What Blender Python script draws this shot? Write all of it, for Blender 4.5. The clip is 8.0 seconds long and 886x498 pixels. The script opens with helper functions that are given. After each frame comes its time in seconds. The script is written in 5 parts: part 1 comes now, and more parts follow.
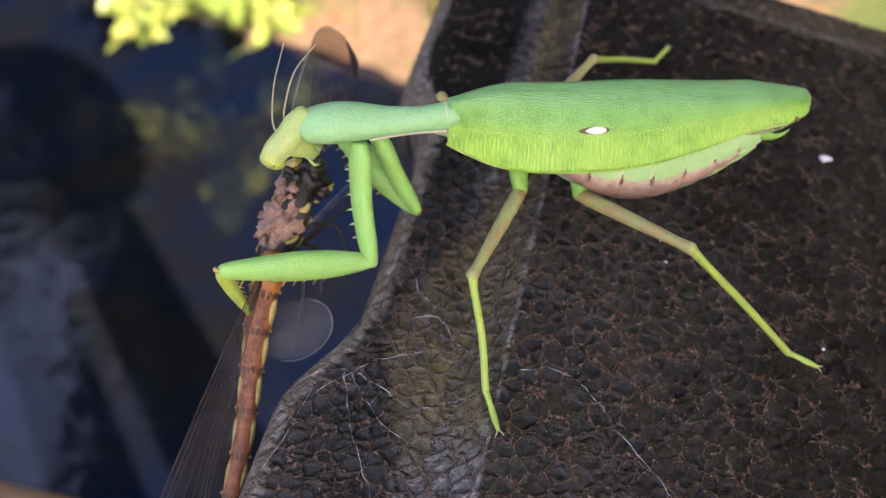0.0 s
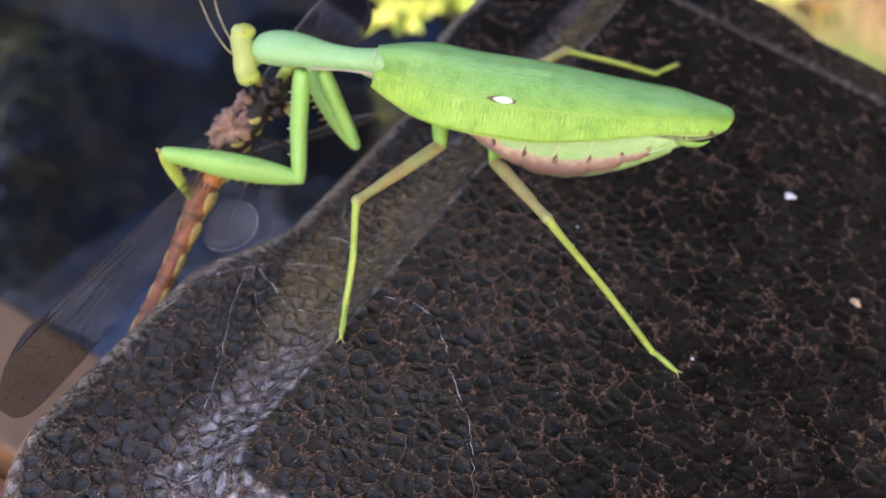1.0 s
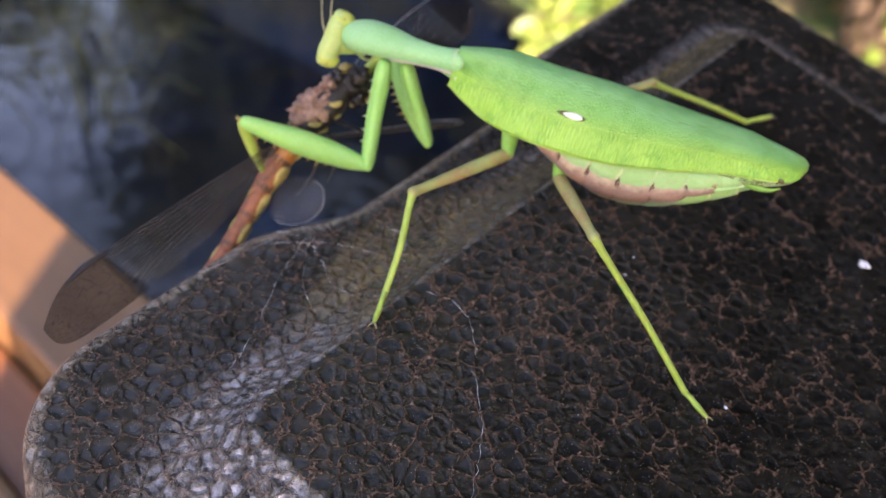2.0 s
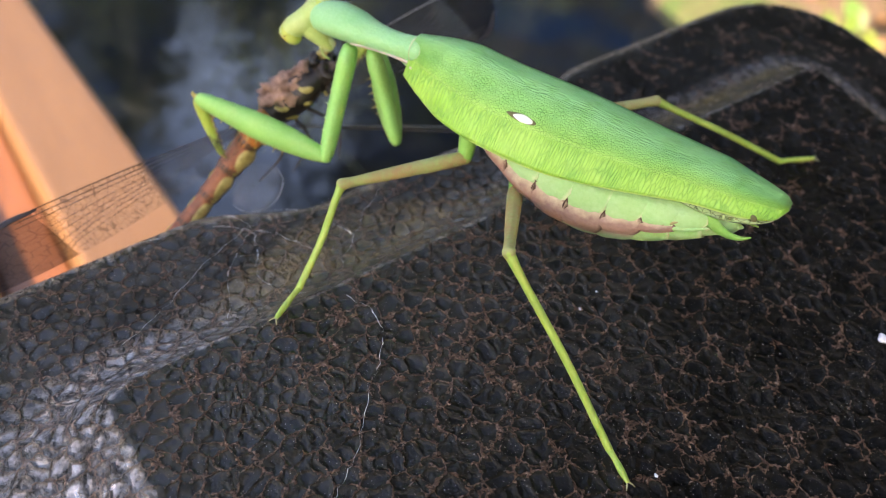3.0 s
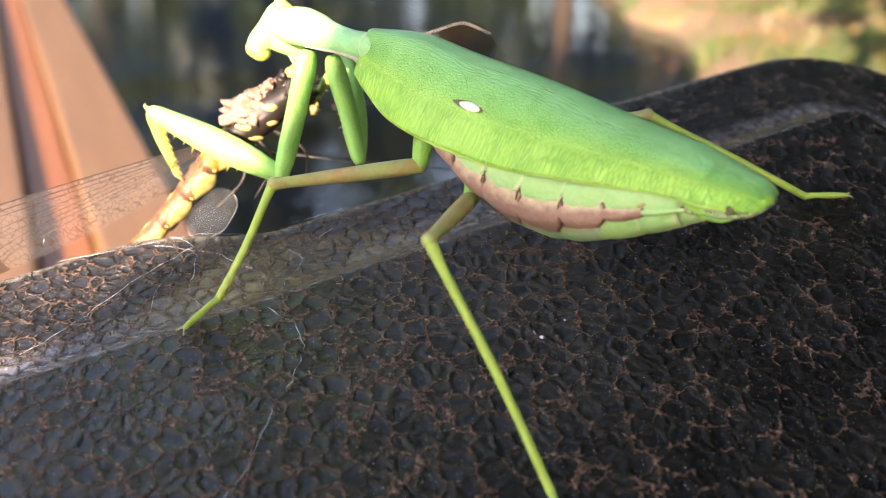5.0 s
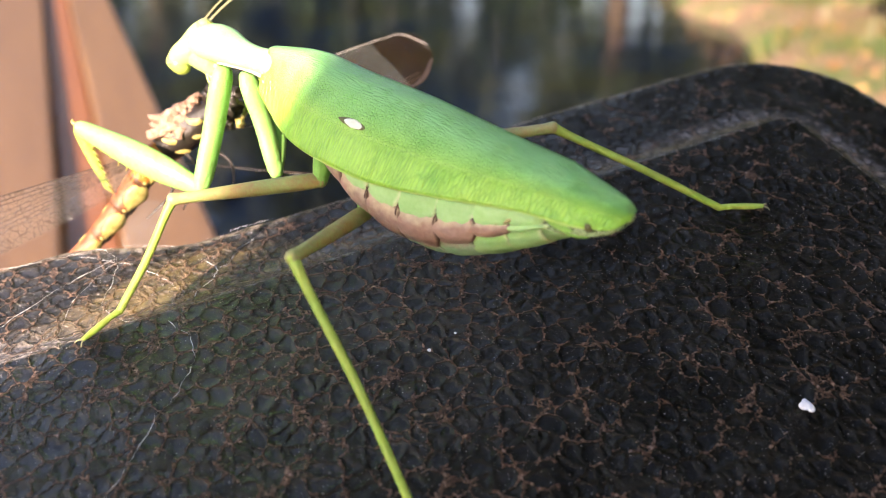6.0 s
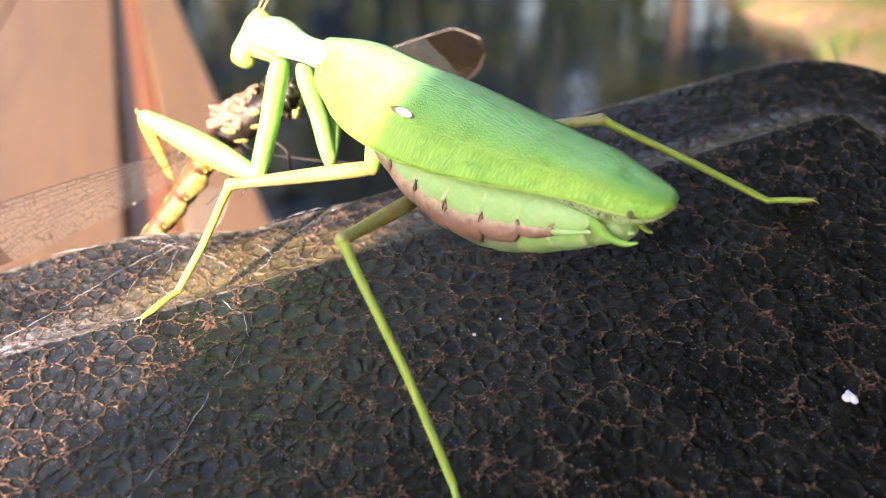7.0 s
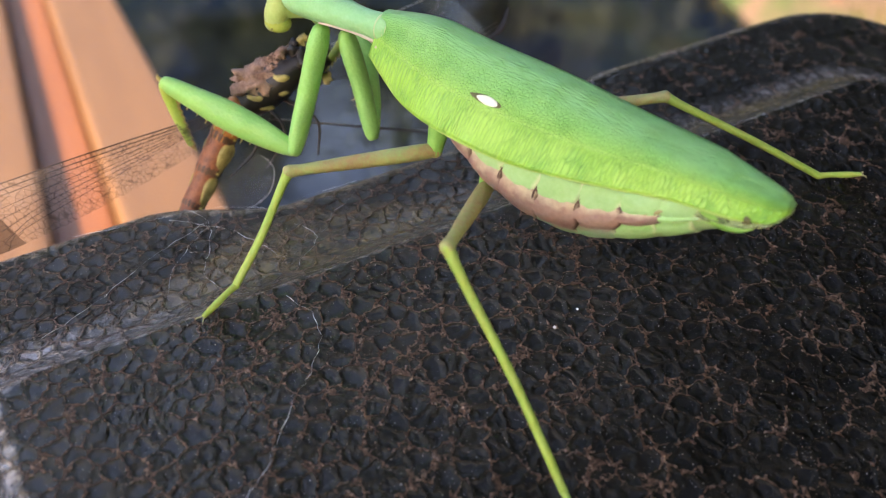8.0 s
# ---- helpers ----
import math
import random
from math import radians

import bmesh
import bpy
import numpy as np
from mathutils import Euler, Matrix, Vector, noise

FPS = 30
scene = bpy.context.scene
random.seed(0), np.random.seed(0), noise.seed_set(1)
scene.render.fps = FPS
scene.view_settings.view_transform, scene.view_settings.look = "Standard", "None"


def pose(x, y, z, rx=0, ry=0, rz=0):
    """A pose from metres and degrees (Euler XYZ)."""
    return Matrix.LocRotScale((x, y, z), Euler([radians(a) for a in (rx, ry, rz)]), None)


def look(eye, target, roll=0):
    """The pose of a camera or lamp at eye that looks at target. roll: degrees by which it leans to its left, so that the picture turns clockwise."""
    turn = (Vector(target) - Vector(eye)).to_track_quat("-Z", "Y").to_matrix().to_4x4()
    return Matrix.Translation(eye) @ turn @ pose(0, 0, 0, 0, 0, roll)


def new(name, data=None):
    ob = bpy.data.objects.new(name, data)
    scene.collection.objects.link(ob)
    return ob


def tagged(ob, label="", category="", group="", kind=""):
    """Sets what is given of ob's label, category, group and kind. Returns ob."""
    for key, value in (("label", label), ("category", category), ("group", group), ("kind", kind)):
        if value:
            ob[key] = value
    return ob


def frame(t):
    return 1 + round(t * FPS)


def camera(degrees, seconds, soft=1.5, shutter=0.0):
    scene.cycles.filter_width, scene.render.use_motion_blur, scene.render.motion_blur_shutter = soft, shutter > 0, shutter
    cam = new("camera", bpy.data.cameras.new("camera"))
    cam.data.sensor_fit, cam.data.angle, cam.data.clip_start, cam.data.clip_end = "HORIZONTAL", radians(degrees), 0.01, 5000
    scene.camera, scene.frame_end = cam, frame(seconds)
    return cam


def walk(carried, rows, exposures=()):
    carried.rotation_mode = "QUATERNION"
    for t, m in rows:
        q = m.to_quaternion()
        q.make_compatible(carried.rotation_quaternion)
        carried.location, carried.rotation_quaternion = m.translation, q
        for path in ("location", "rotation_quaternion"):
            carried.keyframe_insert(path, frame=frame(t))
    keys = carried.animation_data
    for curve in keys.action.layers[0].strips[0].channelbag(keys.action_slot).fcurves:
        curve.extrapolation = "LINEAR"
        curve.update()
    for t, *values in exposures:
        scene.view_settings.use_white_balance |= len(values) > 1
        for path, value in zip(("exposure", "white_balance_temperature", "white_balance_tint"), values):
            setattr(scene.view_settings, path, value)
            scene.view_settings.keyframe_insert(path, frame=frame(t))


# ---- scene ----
cam = camera(48.9, 8.0, soft=1.0)
cam.data.dof.use_dof = True
cam.data.dof.focus_distance = 0.114
cam.data.dof.aperture_fstop = 24.0
ROWS = [
    (0.0, 0.00000, 0.00000, 1.10000, 52.50, 5.00, 0.00),
    (0.1, 0.00896, 0.00129, 1.09895, 52.31, 4.12, 2.43),
    (0.2, 0.01729, 0.00029, 1.09738, 52.64, 4.00, 5.05),
    (0.3, 0.02564, -0.00232, 1.09839, 52.67, 3.50, 7.72),
    (0.4, 0.03158, -0.00483, 1.09748, 53.06, 2.94, 10.06),
    (0.5, 0.03690, -0.00730, 1.09700, 53.75, 2.98, 12.24),
    (0.7, 0.04558, -0.00874, 1.09403, 54.64, 2.44, 15.82),
    (1.0, 0.04480, -0.01080, 1.09610, 54.87, 1.52, 17.98),
    (1.2, 0.03445, -0.01243, 1.10213, 56.13, 1.76, 19.14),
    (1.3, 0.03155, -0.01076, 1.10138, 56.04, 0.99, 19.90),
    (1.5, 0.03530, -0.01100, 1.10180, 56.06, 0.08, 21.43),
    (1.7, 0.04367, -0.01095, 1.09735, 56.62, -1.13, 24.00),
    (2.8, 0.07276, 0.00244, 1.08762, 58.24, -3.74, 39.89),
    (3.0, 0.07770, 0.01620, 1.08270, 58.96, -3.21, 41.77),
    (3.5, 0.08680, 0.02880, 1.06580, 62.99, -2.79, 45.60),
    (4.0, 0.08730, 0.03270, 1.06090, 65.66, -2.28, 47.92),
    (4.2, 0.08836, 0.03477, 1.05952, 66.77, -1.87, 48.64),
    (5.3, 0.08841, 0.03771, 1.06038, 68.26, -1.80, 48.82),
    (5.5, 0.09130, 0.04010, 1.06070, 67.82, -1.91, 49.25),
    (6.0, 0.10070, 0.05000, 1.06300, 67.91, -0.58, 51.77),
    (6.5, 0.10430, 0.05190, 1.06180, 68.20, 0.07, 54.10),
    (7.0, 0.10380, 0.04920, 1.06230, 68.01, -0.20, 55.26),
    (7.5, 0.09480, 0.04340, 1.06350, 65.66, -1.48, 53.34),
    (8.0, 0.08410, 0.03720, 1.07010, 61.99, -2.25, 48.98),
]
walk(cam, [(t, pose(*p)) for t, *p in ROWS], [(t, e, 7600, 40 if t < 2 else 28) for t, e in (
    (0.0, 2.50), (0.5, 2.62), (1.5, 2.58), (3.0, 2.48), (3.5, 2.70), (4.0, 2.50), (5.5, 2.42), (6.0, 2.24), (6.5, 2.32), (7.0, 2.38), (8.0, 2.38))])

# ---- light ----
SUN = Vector((0.46, -0.80, 0.38)).normalized()
world = bpy.data.worlds.new("daylight")
scene.world = world
world.use_nodes = True
wn = world.node_tree.nodes
sky = wn.new("ShaderNodeTexSky")
sky.sky_type = "NISHITA"
sky.sun_disc = False
sky.air_density = 1.0
sky.dust_density = 0.6
sky.ozone_density = 1.0
sky.sun_elevation = math.asin(SUN.z)
sky.sun_rotation = math.atan2(SUN.x, SUN.y)
wn["Background"].inputs["Strength"].default_value = 0.125
world.node_tree.links.new(sky.outputs["Color"], wn["Background"].inputs["Color"])
sun_data = bpy.data.lights.new("sun", "SUN")
sun_data.energy = 4.2
sun_data.angle = radians(0.53)
sun_data.color = (1.0, 0.92, 0.80)
sun = new("sun", sun_data)
sun.matrix_world = look(SUN * 30, (0, 0, 0))

# ---- materials ----
def mat(name, rough=0.5, metal=0.0, **inputs):
    m = bpy.data.materials.new(name)
    m.use_nodes = True
    b = m.node_tree.nodes["Principled BSDF"]
    b.inputs["Roughness"].default_value = rough
    b.inputs["Metallic"].default_value = metal
    for key, value in inputs.items():
        b.inputs[key.replace("_", " ")].default_value = value
    return m


def node(m, kind, **values):
    nd = m.node_tree.nodes.new("ShaderNode" + kind)
    for key, value in values.items():
        if key in nd.inputs:
            nd.inputs[key].default_value = value
        else:
            setattr(nd, key, value)
    return nd


def link(m, a, b):
    m.node_tree.links.new(a, b)


def bsdf(m):
    return m.node_tree.nodes["Principled BSDF"]


def coords(m, space="Object", scale=(1, 1, 1), turn=(0, 0, 0)):
    tc, mp = node(m, "TexCoord"), node(m, "Mapping")
    mp.inputs["Scale"].default_value = scale
    mp.inputs["Rotation"].default_value = turn
    link(m, tc.outputs[space], mp.inputs["Vector"])
    return mp.outputs["Vector"]


def noise_tex(m, vec, scale, detail=4, rough=0.55):
    nd = node(m, "TexNoise", Scale=scale, Detail=detail, Roughness=rough)
    link(m, vec, nd.inputs["Vector"])
    return nd.outputs["Fac"]


def ramp(m, fac, *stops):
    nd = node(m, "ValToRGB")
    els = nd.color_ramp.elements
    while len(els) < len(stops):
        els.new(0.5)
    for el, (at, col) in zip(els, stops):
        el.position = at
        el.color = (*col, 1) if len(col) == 3 else col
    link(m, fac, nd.inputs["Fac"])
    return nd.outputs["Color"]


def blend(m, fac, a, b, kind="MIX"):
    nd = node(m, "Mix", data_type="RGBA", blend_type=kind)
    for idx, v in ((0, fac), (6, a), (7, b)):
        if hasattr(v, "links"):
            link(m, v, nd.inputs[idx])
        elif idx == 0:
            nd.inputs[0].default_value = v
        else:
            nd.inputs[idx].default_value = (*v, 1)
    return nd.outputs[2]


def calc(m, op, a, b=0.0):
    nd = node(m, "Math", operation=op)
    for i, v in enumerate((a, b)):
        if hasattr(v, "links"):
            link(m, v, nd.inputs[i])
        else:
            nd.inputs[i].default_value = v
    return nd.outputs[0]


def bump(m, height, strength=0.5, distance=0.001):
    nd = node(m, "Bump", Strength=strength, Distance=distance)
    link(m, height, nd.inputs["Height"])
    link(m, nd.outputs["Normal"], bsdf(m).inputs["Normal"])


def paint(m, col):
    link(m, col, bsdf(m).inputs["Base Color"])


def warped(m, vec, scale, amount, detail):
    nz = node(m, "TexNoise", Scale=scale, Detail=detail, Roughness=0.6)
    link(m, vec, nz.inputs["Vector"])
    off = node(m, "VectorMath", operation="SUBTRACT")
    link(m, nz.outputs["Color"], off.inputs[0])
    off.inputs[1].default_value = (0.5, 0.5, 0.5)
    ma = node(m, "VectorMath", operation="MULTIPLY_ADD")
    link(m, off.outputs[0], ma.inputs[0])
    ma.inputs[1].default_value = (amount,) * 3
    link(m, vec, ma.inputs[2])
    return ma.outputs[0]


def simple(name, c1, c2, scale, rough=0.5, strength=0.3, distance=0.0004, stretch=(1, 1, 1), **kw):
    """Two-tone material with mottling at two scales and a fine relief."""
    m = mat(name, rough, **kw)
    v = coords(m, "Object", stretch)
    big, fine = noise_tex(m, v, scale, 4), noise_tex(m, v, scale * 7, 5)
    mixed = calc(m, "ADD", calc(m, "MULTIPLY", big, 0.65), calc(m, "MULTIPLY", fine, 0.35))
    paint(m, ramp(m, mixed, (0.32, c1), (0.68, c2)))
    bump(m, fine, strength, distance)
    return m


# hammered paint: dark smooth pits in a net of thin brown ridges; the masks for rim wear with lip highlight and for
# groove come with the lid's mesh
HAMMER = mat("hammered_paint", 0.34)
hv = coords(HAMMER, "Object")
groove = node(HAMMER, "Attribute", attribute_name="groove").outputs["Fac"]
wear_and_light = node(HAMMER, "Attribute", attribute_name="wear_and_light").outputs["Fac"]
mossy = node(HAMMER, "Attribute", attribute_name="mossy").outputs["Fac"]
dusty = node(HAMMER, "Attribute", attribute_name="dusty").outputs["Fac"]
rusty = node(HAMMER, "Attribute", attribute_name="rusty").outputs["Fac"]
fine = noise_tex(HAMMER, hv, 3200, 5, 0.65)
mid_n = noise_tex(HAMMER, hv, 700, 4, 0.6)
patch = noise_tex(HAMMER, hv, 120, 5, 0.7)


hw = warped(HAMMER, warped(HAMMER, hv, 330, 0.0017, 2.0), 1500, 0.0010, 5.0)
cells = node(HAMMER, "TexVoronoi", feature="DISTANCE_TO_EDGE", Scale=460.0)
bowls = node(HAMMER, "TexVoronoi", feature="SMOOTH_F1", Smoothness=0.25, Scale=460.0)
link(HAMMER, hw, cells.inputs["Vector"])
link(HAMMER, hw, bowls.inputs["Vector"])
dist = cells.outputs["Distance"]
far = bowls.outputs["Distance"]
swell = ramp(HAMMER, dist, (0.0, (1, 1, 1)), (0.05, (0.78, 0.78, 0.78)), (0.13, (0.22, 0.22, 0.22)), (0.24, (0, 0, 0)))
# a ridge is rusty in a width that grows towards its junctions and from patch to patch
reach = calc(HAMMER, "MULTIPLY", calc(HAMMER, "SUBTRACT", far, 0.58), 0.55)
reach = calc(HAMMER, "ADD", reach, calc(HAMMER, "MULTIPLY", calc(HAMMER, "SUBTRACT", patch, 0.55), 0.12))
reach = calc(HAMMER, "ADD", reach, calc(HAMMER, "ADD", calc(HAMMER, "MULTIPLY", rusty, 0.080), 0.002))
reach = calc(HAMMER, "ADD", reach, calc(HAMMER, "MULTIPLY", calc(HAMMER, "SUBTRACT", mid_n, 0.535), 0.46))
reach = calc(HAMMER, "MINIMUM", reach, 0.060)
over = calc(HAMMER, "SUBTRACT", reach, calc(HAMMER, "ADD", dist, calc(HAMMER, "MULTIPLY", calc(HAMMER, "SUBTRACT", fine, 0.5), 0.30)))
veins = ramp(HAMMER, calc(HAMMER, "MULTIPLY", over, 30.0), (0.0, (0, 0, 0)), (0.8, (1, 1, 1)))
pit = ramp(HAMMER, noise_tex(HAMMER, hv, 60, 4), (0.3, (0.003, 0.0026, 0.0022)), (0.7, (0.0065, 0.0056, 0.005)))
grit = noise_tex(HAMMER, hv, 1500, 6, 0.75)
rust = ramp(HAMMER, grit, (0.36, (0.045, 0.026, 0.020)), (0.52, (0.17, 0.100, 0.068)), (0.66, (0.52, 0.36, 0.28)))
base_col = blend(HAMMER, veins, pit, rust)
streak = noise_tex(HAMMER, coords(HAMMER, "Object", (1, 0.3, 1)), 260, 5, 0.65)
algae = ramp(HAMMER, mid_n, (0.3, (0.04, 0.029, 0.011)), (0.72, (0.25, 0.175, 0.062)))
overgrown = calc(HAMMER, "MULTIPLY", mossy, ramp(HAMMER, streak, (0.36, (0.15, 0.15, 0.15)), (0.60, (0.82, 0.82, 0.82))))
grown = blend(HAMMER, calc(HAMMER, "MULTIPLY", overgrown, calc(HAMMER, "SUBTRACT", 1.0, calc(HAMMER, "MULTIPLY", veins, 0.25))), base_col, algae)
# one pale tone for worn rim metal and the lip's painted highlight
bare = ramp(HAMMER, fine, (0.3, (0.09, 0.075, 0.06)), (0.7, (0.42, 0.37, 0.30)))
worn_and_lit = ramp(HAMMER, calc(HAMMER, "ADD", wear_and_light, calc(HAMMER, "ADD", calc(HAMMER, "MULTIPLY", calc(HAMMER, "SUBTRACT", mid_n, 0.5), 0.9), calc(HAMMER, "MULTIPLY", calc(HAMMER, "SUBTRACT", patch, 0.5), 1.3))), (0.50, (0, 0, 0)), (0.86, (0.85, 0.85, 0.85)))
# near groove gets a pale metal tone that carries the sky's sheen
groove_sheen = calc(HAMMER, "MULTIPLY", calc(HAMMER, "MULTIPLY", groove, calc(HAMMER, "SUBTRACT", 1.0, mossy)), ramp(HAMMER, calc(HAMMER, "ADD", calc(HAMMER, "MULTIPLY", patch, 0.6), calc(HAMMER, "MULTIPLY", mid_n, 0.4)), (0.38, (0.25, 0.25, 0.25)), (0.6, (1, 1, 1))))
sheen_metal_col = ramp(HAMMER, mid_n, (0.34, (0.16, 0.14, 0.13)), (0.64, (0.88, 0.83, 0.84)))
# sparkle painted into the colour as fine pale dots
sparks = ramp(HAMMER, noise_tex(HAMMER, hv, 4200, 1.0, 0.5), (0.71, (0, 0, 0)), (0.75, (0.85, 0.85, 0.85)))
grown = blend(HAMMER, sparks, grown, (0.36, 0.34, 0.32))
film = calc(HAMMER, "MULTIPLY", dusty, ramp(HAMMER, calc(HAMMER, "ADD", calc(HAMMER, "MULTIPLY", patch, 0.6), calc(HAMMER, "MULTIPLY", mid_n, 0.4)), (0.40, (0, 0, 0)), (0.62, (0.22, 0.22, 0.22))))
grown = blend(HAMMER, film, grown, (0.11, 0.10, 0.095))
paint(HAMMER, blend(HAMMER, calc(HAMMER, "MULTIPLY", calc(HAMMER, "MULTIPLY", groove_sheen, 0.75), calc(HAMMER, "SUBTRACT", 1.0, calc(HAMMER, "MULTIPLY", veins, 0.7))), blend(HAMMER, worn_and_lit, grown, bare), sheen_metal_col))
link(HAMMER, calc(HAMMER, "MULTIPLY", calc(HAMMER, "MULTIPLY", groove_sheen, 0.8), calc(HAMMER, "SUBTRACT", 1.0, veins)), bsdf(HAMMER).inputs["Metallic"])
hr = calc(HAMMER, "ADD", calc(HAMMER, "MULTIPLY", veins, 0.3), calc(HAMMER, "MULTIPLY", mid_n, 0.30))
link(HAMMER, calc(HAMMER, "ADD", hr, 0.06), bsdf(HAMMER).inputs["Roughness"])
shine = calc(HAMMER, "ADD", calc(HAMMER, "MULTIPLY", calc(HAMMER, "ADD", groove, wear_and_light), 0.40), calc(HAMMER, "MULTIPLY", calc(HAMMER, "SUBTRACT", patch, 0.38), 0.8))
link(HAMMER, calc(HAMMER, "MULTIPLY", calc(HAMMER, "ADD", shine, calc(HAMMER, "ADD", calc(HAMMER, "MULTIPLY", calc(HAMMER, "MAXIMUM", rusty, 0.0), 0.42), 0.13)), calc(HAMMER, "SUBTRACT", 1.0, calc(HAMMER, "MULTIPLY", veins, 0.7))), bsdf(HAMMER).inputs["Specular IOR Level"])
relief = calc(HAMMER, "ADD", calc(HAMMER, "MULTIPLY", calc(HAMMER, "MULTIPLY", swell, calc(HAMMER, "ADD", mid_n, 0.35)), 1.05), calc(HAMMER, "MULTIPLY", far, 0.16))
relief = calc(HAMMER, "ADD", relief, calc(HAMMER, "ADD", calc(HAMMER, "MULTIPLY", veins, 0.10), calc(HAMMER, "ADD", calc(HAMMER, "MULTIPLY", calc(HAMMER, "ADD", fine, mid_n), 0.15), calc(HAMMER, "MULTIPLY", grit, calc(HAMMER, "MULTIPLY", veins, 0.35)))))
relief = calc(HAMMER, "MULTIPLY", relief, calc(HAMMER, "SUBTRACT", 1.0, calc(HAMMER, "MULTIPLY", mossy, 0.65)))
bump(HAMMER, relief, 1.0, 0.00115)

WALLMETAL = simple("dark_metal", (0.015, 0.013, 0.012), (0.03, 0.025, 0.022), 90, 0.45)

# mantis
def skin(name, c1, c2, rough=0.42, sss=0.12):
    m = mat(name, rough, Subsurface_Weight=sss, Subsurface_Scale=0.0012, Specular_IOR_Level=0.35)
    v = coords(m)
    big, fine_n = noise_tex(m, v, 220, 4), noise_tex(m, v, 1900, 4)
    mixed = calc(m, "ADD", calc(m, "MULTIPLY", big, 0.6), calc(m, "MULTIPLY", fine_n, 0.4))
    paint(m, ramp(m, mixed, (0.33, c1), (0.67, c2)))
    bump(m, calc(m, "ADD", fine_n, big), 0.55, 0.00022)
    return m


GREEN_LEG = skin("leg_green", (0.19, 0.47, 0.08), (0.28, 0.57, 0.13))
GREEN_FORE = skin("foreleg_green", (0.22, 0.54, 0.11), (0.30, 0.62, 0.18))
GREEN_SHIN = skin("shin_green", (0.28, 0.44, 0.06), (0.40, 0.55, 0.12))
BROWN_LEG = skin("femur_brown", (0.40, 0.23, 0.10), (0.34, 0.45, 0.15))
PRONOTUM = skin("pronotum_green", (0.22, 0.53, 0.20), (0.30, 0.61, 0.28))
HEADSKIN = skin("head_green", (0.35, 0.49, 0.13), (0.45, 0.59, 0.21))
EYE = skin("eye_green", (0.40, 0.50, 0.09), (0.48, 0.58, 0.14), 0.25)
PALE = skin("pale_collar", (0.42, 0.57, 0.25), (0.52, 0.62, 0.34))
JOINT = skin("joint_tan", (0.34, 0.24, 0.10), (0.42, 0.38, 0.16))
PALEPINK = skin("pale_pink", (0.52, 0.44, 0.34), (0.62, 0.54, 0.46))
BELLY = skin("belly_green", (0.33, 0.60, 0.22), (0.44, 0.68, 0.32))
CREAM = skin("cream", (0.80, 0.78, 0.62), (0.88, 0.86, 0.76), 0.4)


def plate_skin(name, c1, c2, lip, seam, lip_to, seam_from):
    """Skin with a pale upper lip (v) and a coloured hind seam (u), both ragged."""
    m = skin(name, c1, c2)
    old = bsdf(m).inputs["Base Color"].links[0].from_socket
    uvn, sep = node(m, "UVMap"), node(m, "SeparateXYZ")
    link(m, uvn.outputs["UV"], sep.inputs[0])
    ragged = calc(m, "MULTIPLY", calc(m, "SUBTRACT", noise_tex(m, coords(m), 900, 4), 0.5), 0.5)
    v = calc(m, "ADD", sep.outputs["Y"], ragged)
    u = calc(m, "ADD", sep.outputs["X"], calc(m, "MULTIPLY", ragged, 0.5))
    col = blend(m, ramp(m, v, (max(0.0, lip_to - 0.12), (1, 1, 1)), (lip_to + 0.12, (0, 0, 0))), old, lip)
    col = blend(m, ramp(m, u, (seam_from - 0.05, (0, 0, 0)), (min(1.0, seam_from + 0.05), (1, 1, 1))), col, seam)
    paint(m, col)
    return m


SIDE_PLATE = plate_skin("side_plate_pink", (0.29, 0.165, 0.125), (0.43, 0.27, 0.205), (0.60, 0.47, 0.31), (0.12, 0.065, 0.04), 0.26, 0.94)
BACK_PLATE = plate_skin("back_plate_green", (0.30, 0.58, 0.19), (0.42, 0.67, 0.29), (0.30, 0.58, 0.19), (0.60, 0.70, 0.38), 0.05, 0.93)
LOW_PLATE = plate_skin("belly_plate_bluegreen", (0.24, 0.46, 0.23), (0.34, 0.54, 0.32), (0.40, 0.34, 0.25), (0.42, 0.50, 0.34), 0.10, 0.93)
DARKSEAM = skin("dark_seam", (0.045, 0.018, 0.012), (0.12, 0.055, 0.035), 0.5, 0.0)
DARKRIM = skin("dark_ring", (0.10, 0.10, 0.03), (0.16, 0.14, 0.05), 0.5, 0.0)
SPINE = skin("spine_tip", (0.30, 0.20, 0.06), (0.45, 0.40, 0.12), 0.4, 0.0)
FEELER = skin("feeler", (0.30, 0.28, 0.14), (0.42, 0.40, 0.22), 0.5, 0.0)

# forewing: u runs from the root to the tip, v from the back's ridge to the outer edge
WING = mat("forewing_green", 0.33, Subsurface_Weight=0.10, Subsurface_Scale=0.001)
wuv = node(WING, "UVMap")
wsep = node(WING, "SeparateXYZ")
link(WING, wuv.outputs["UV"], wsep.inputs[0])
zone = ramp(WING, wsep.outputs["Y"], (0.30, (0, 0, 0)), (0.58, (1, 1, 1)))
wtone = noise_tex(WING, coords(WING), 160, 5)
disc = ramp(WING, wtone, (0.3, (0.19, 0.52, 0.11)), (0.7, (0.27, 0.62, 0.17)))
costa = ramp(WING, wtone, (0.3, (0.26, 0.57, 0.055)), (0.7, (0.36, 0.66, 0.09)))
wcol = blend(WING, zone, disc, costa)
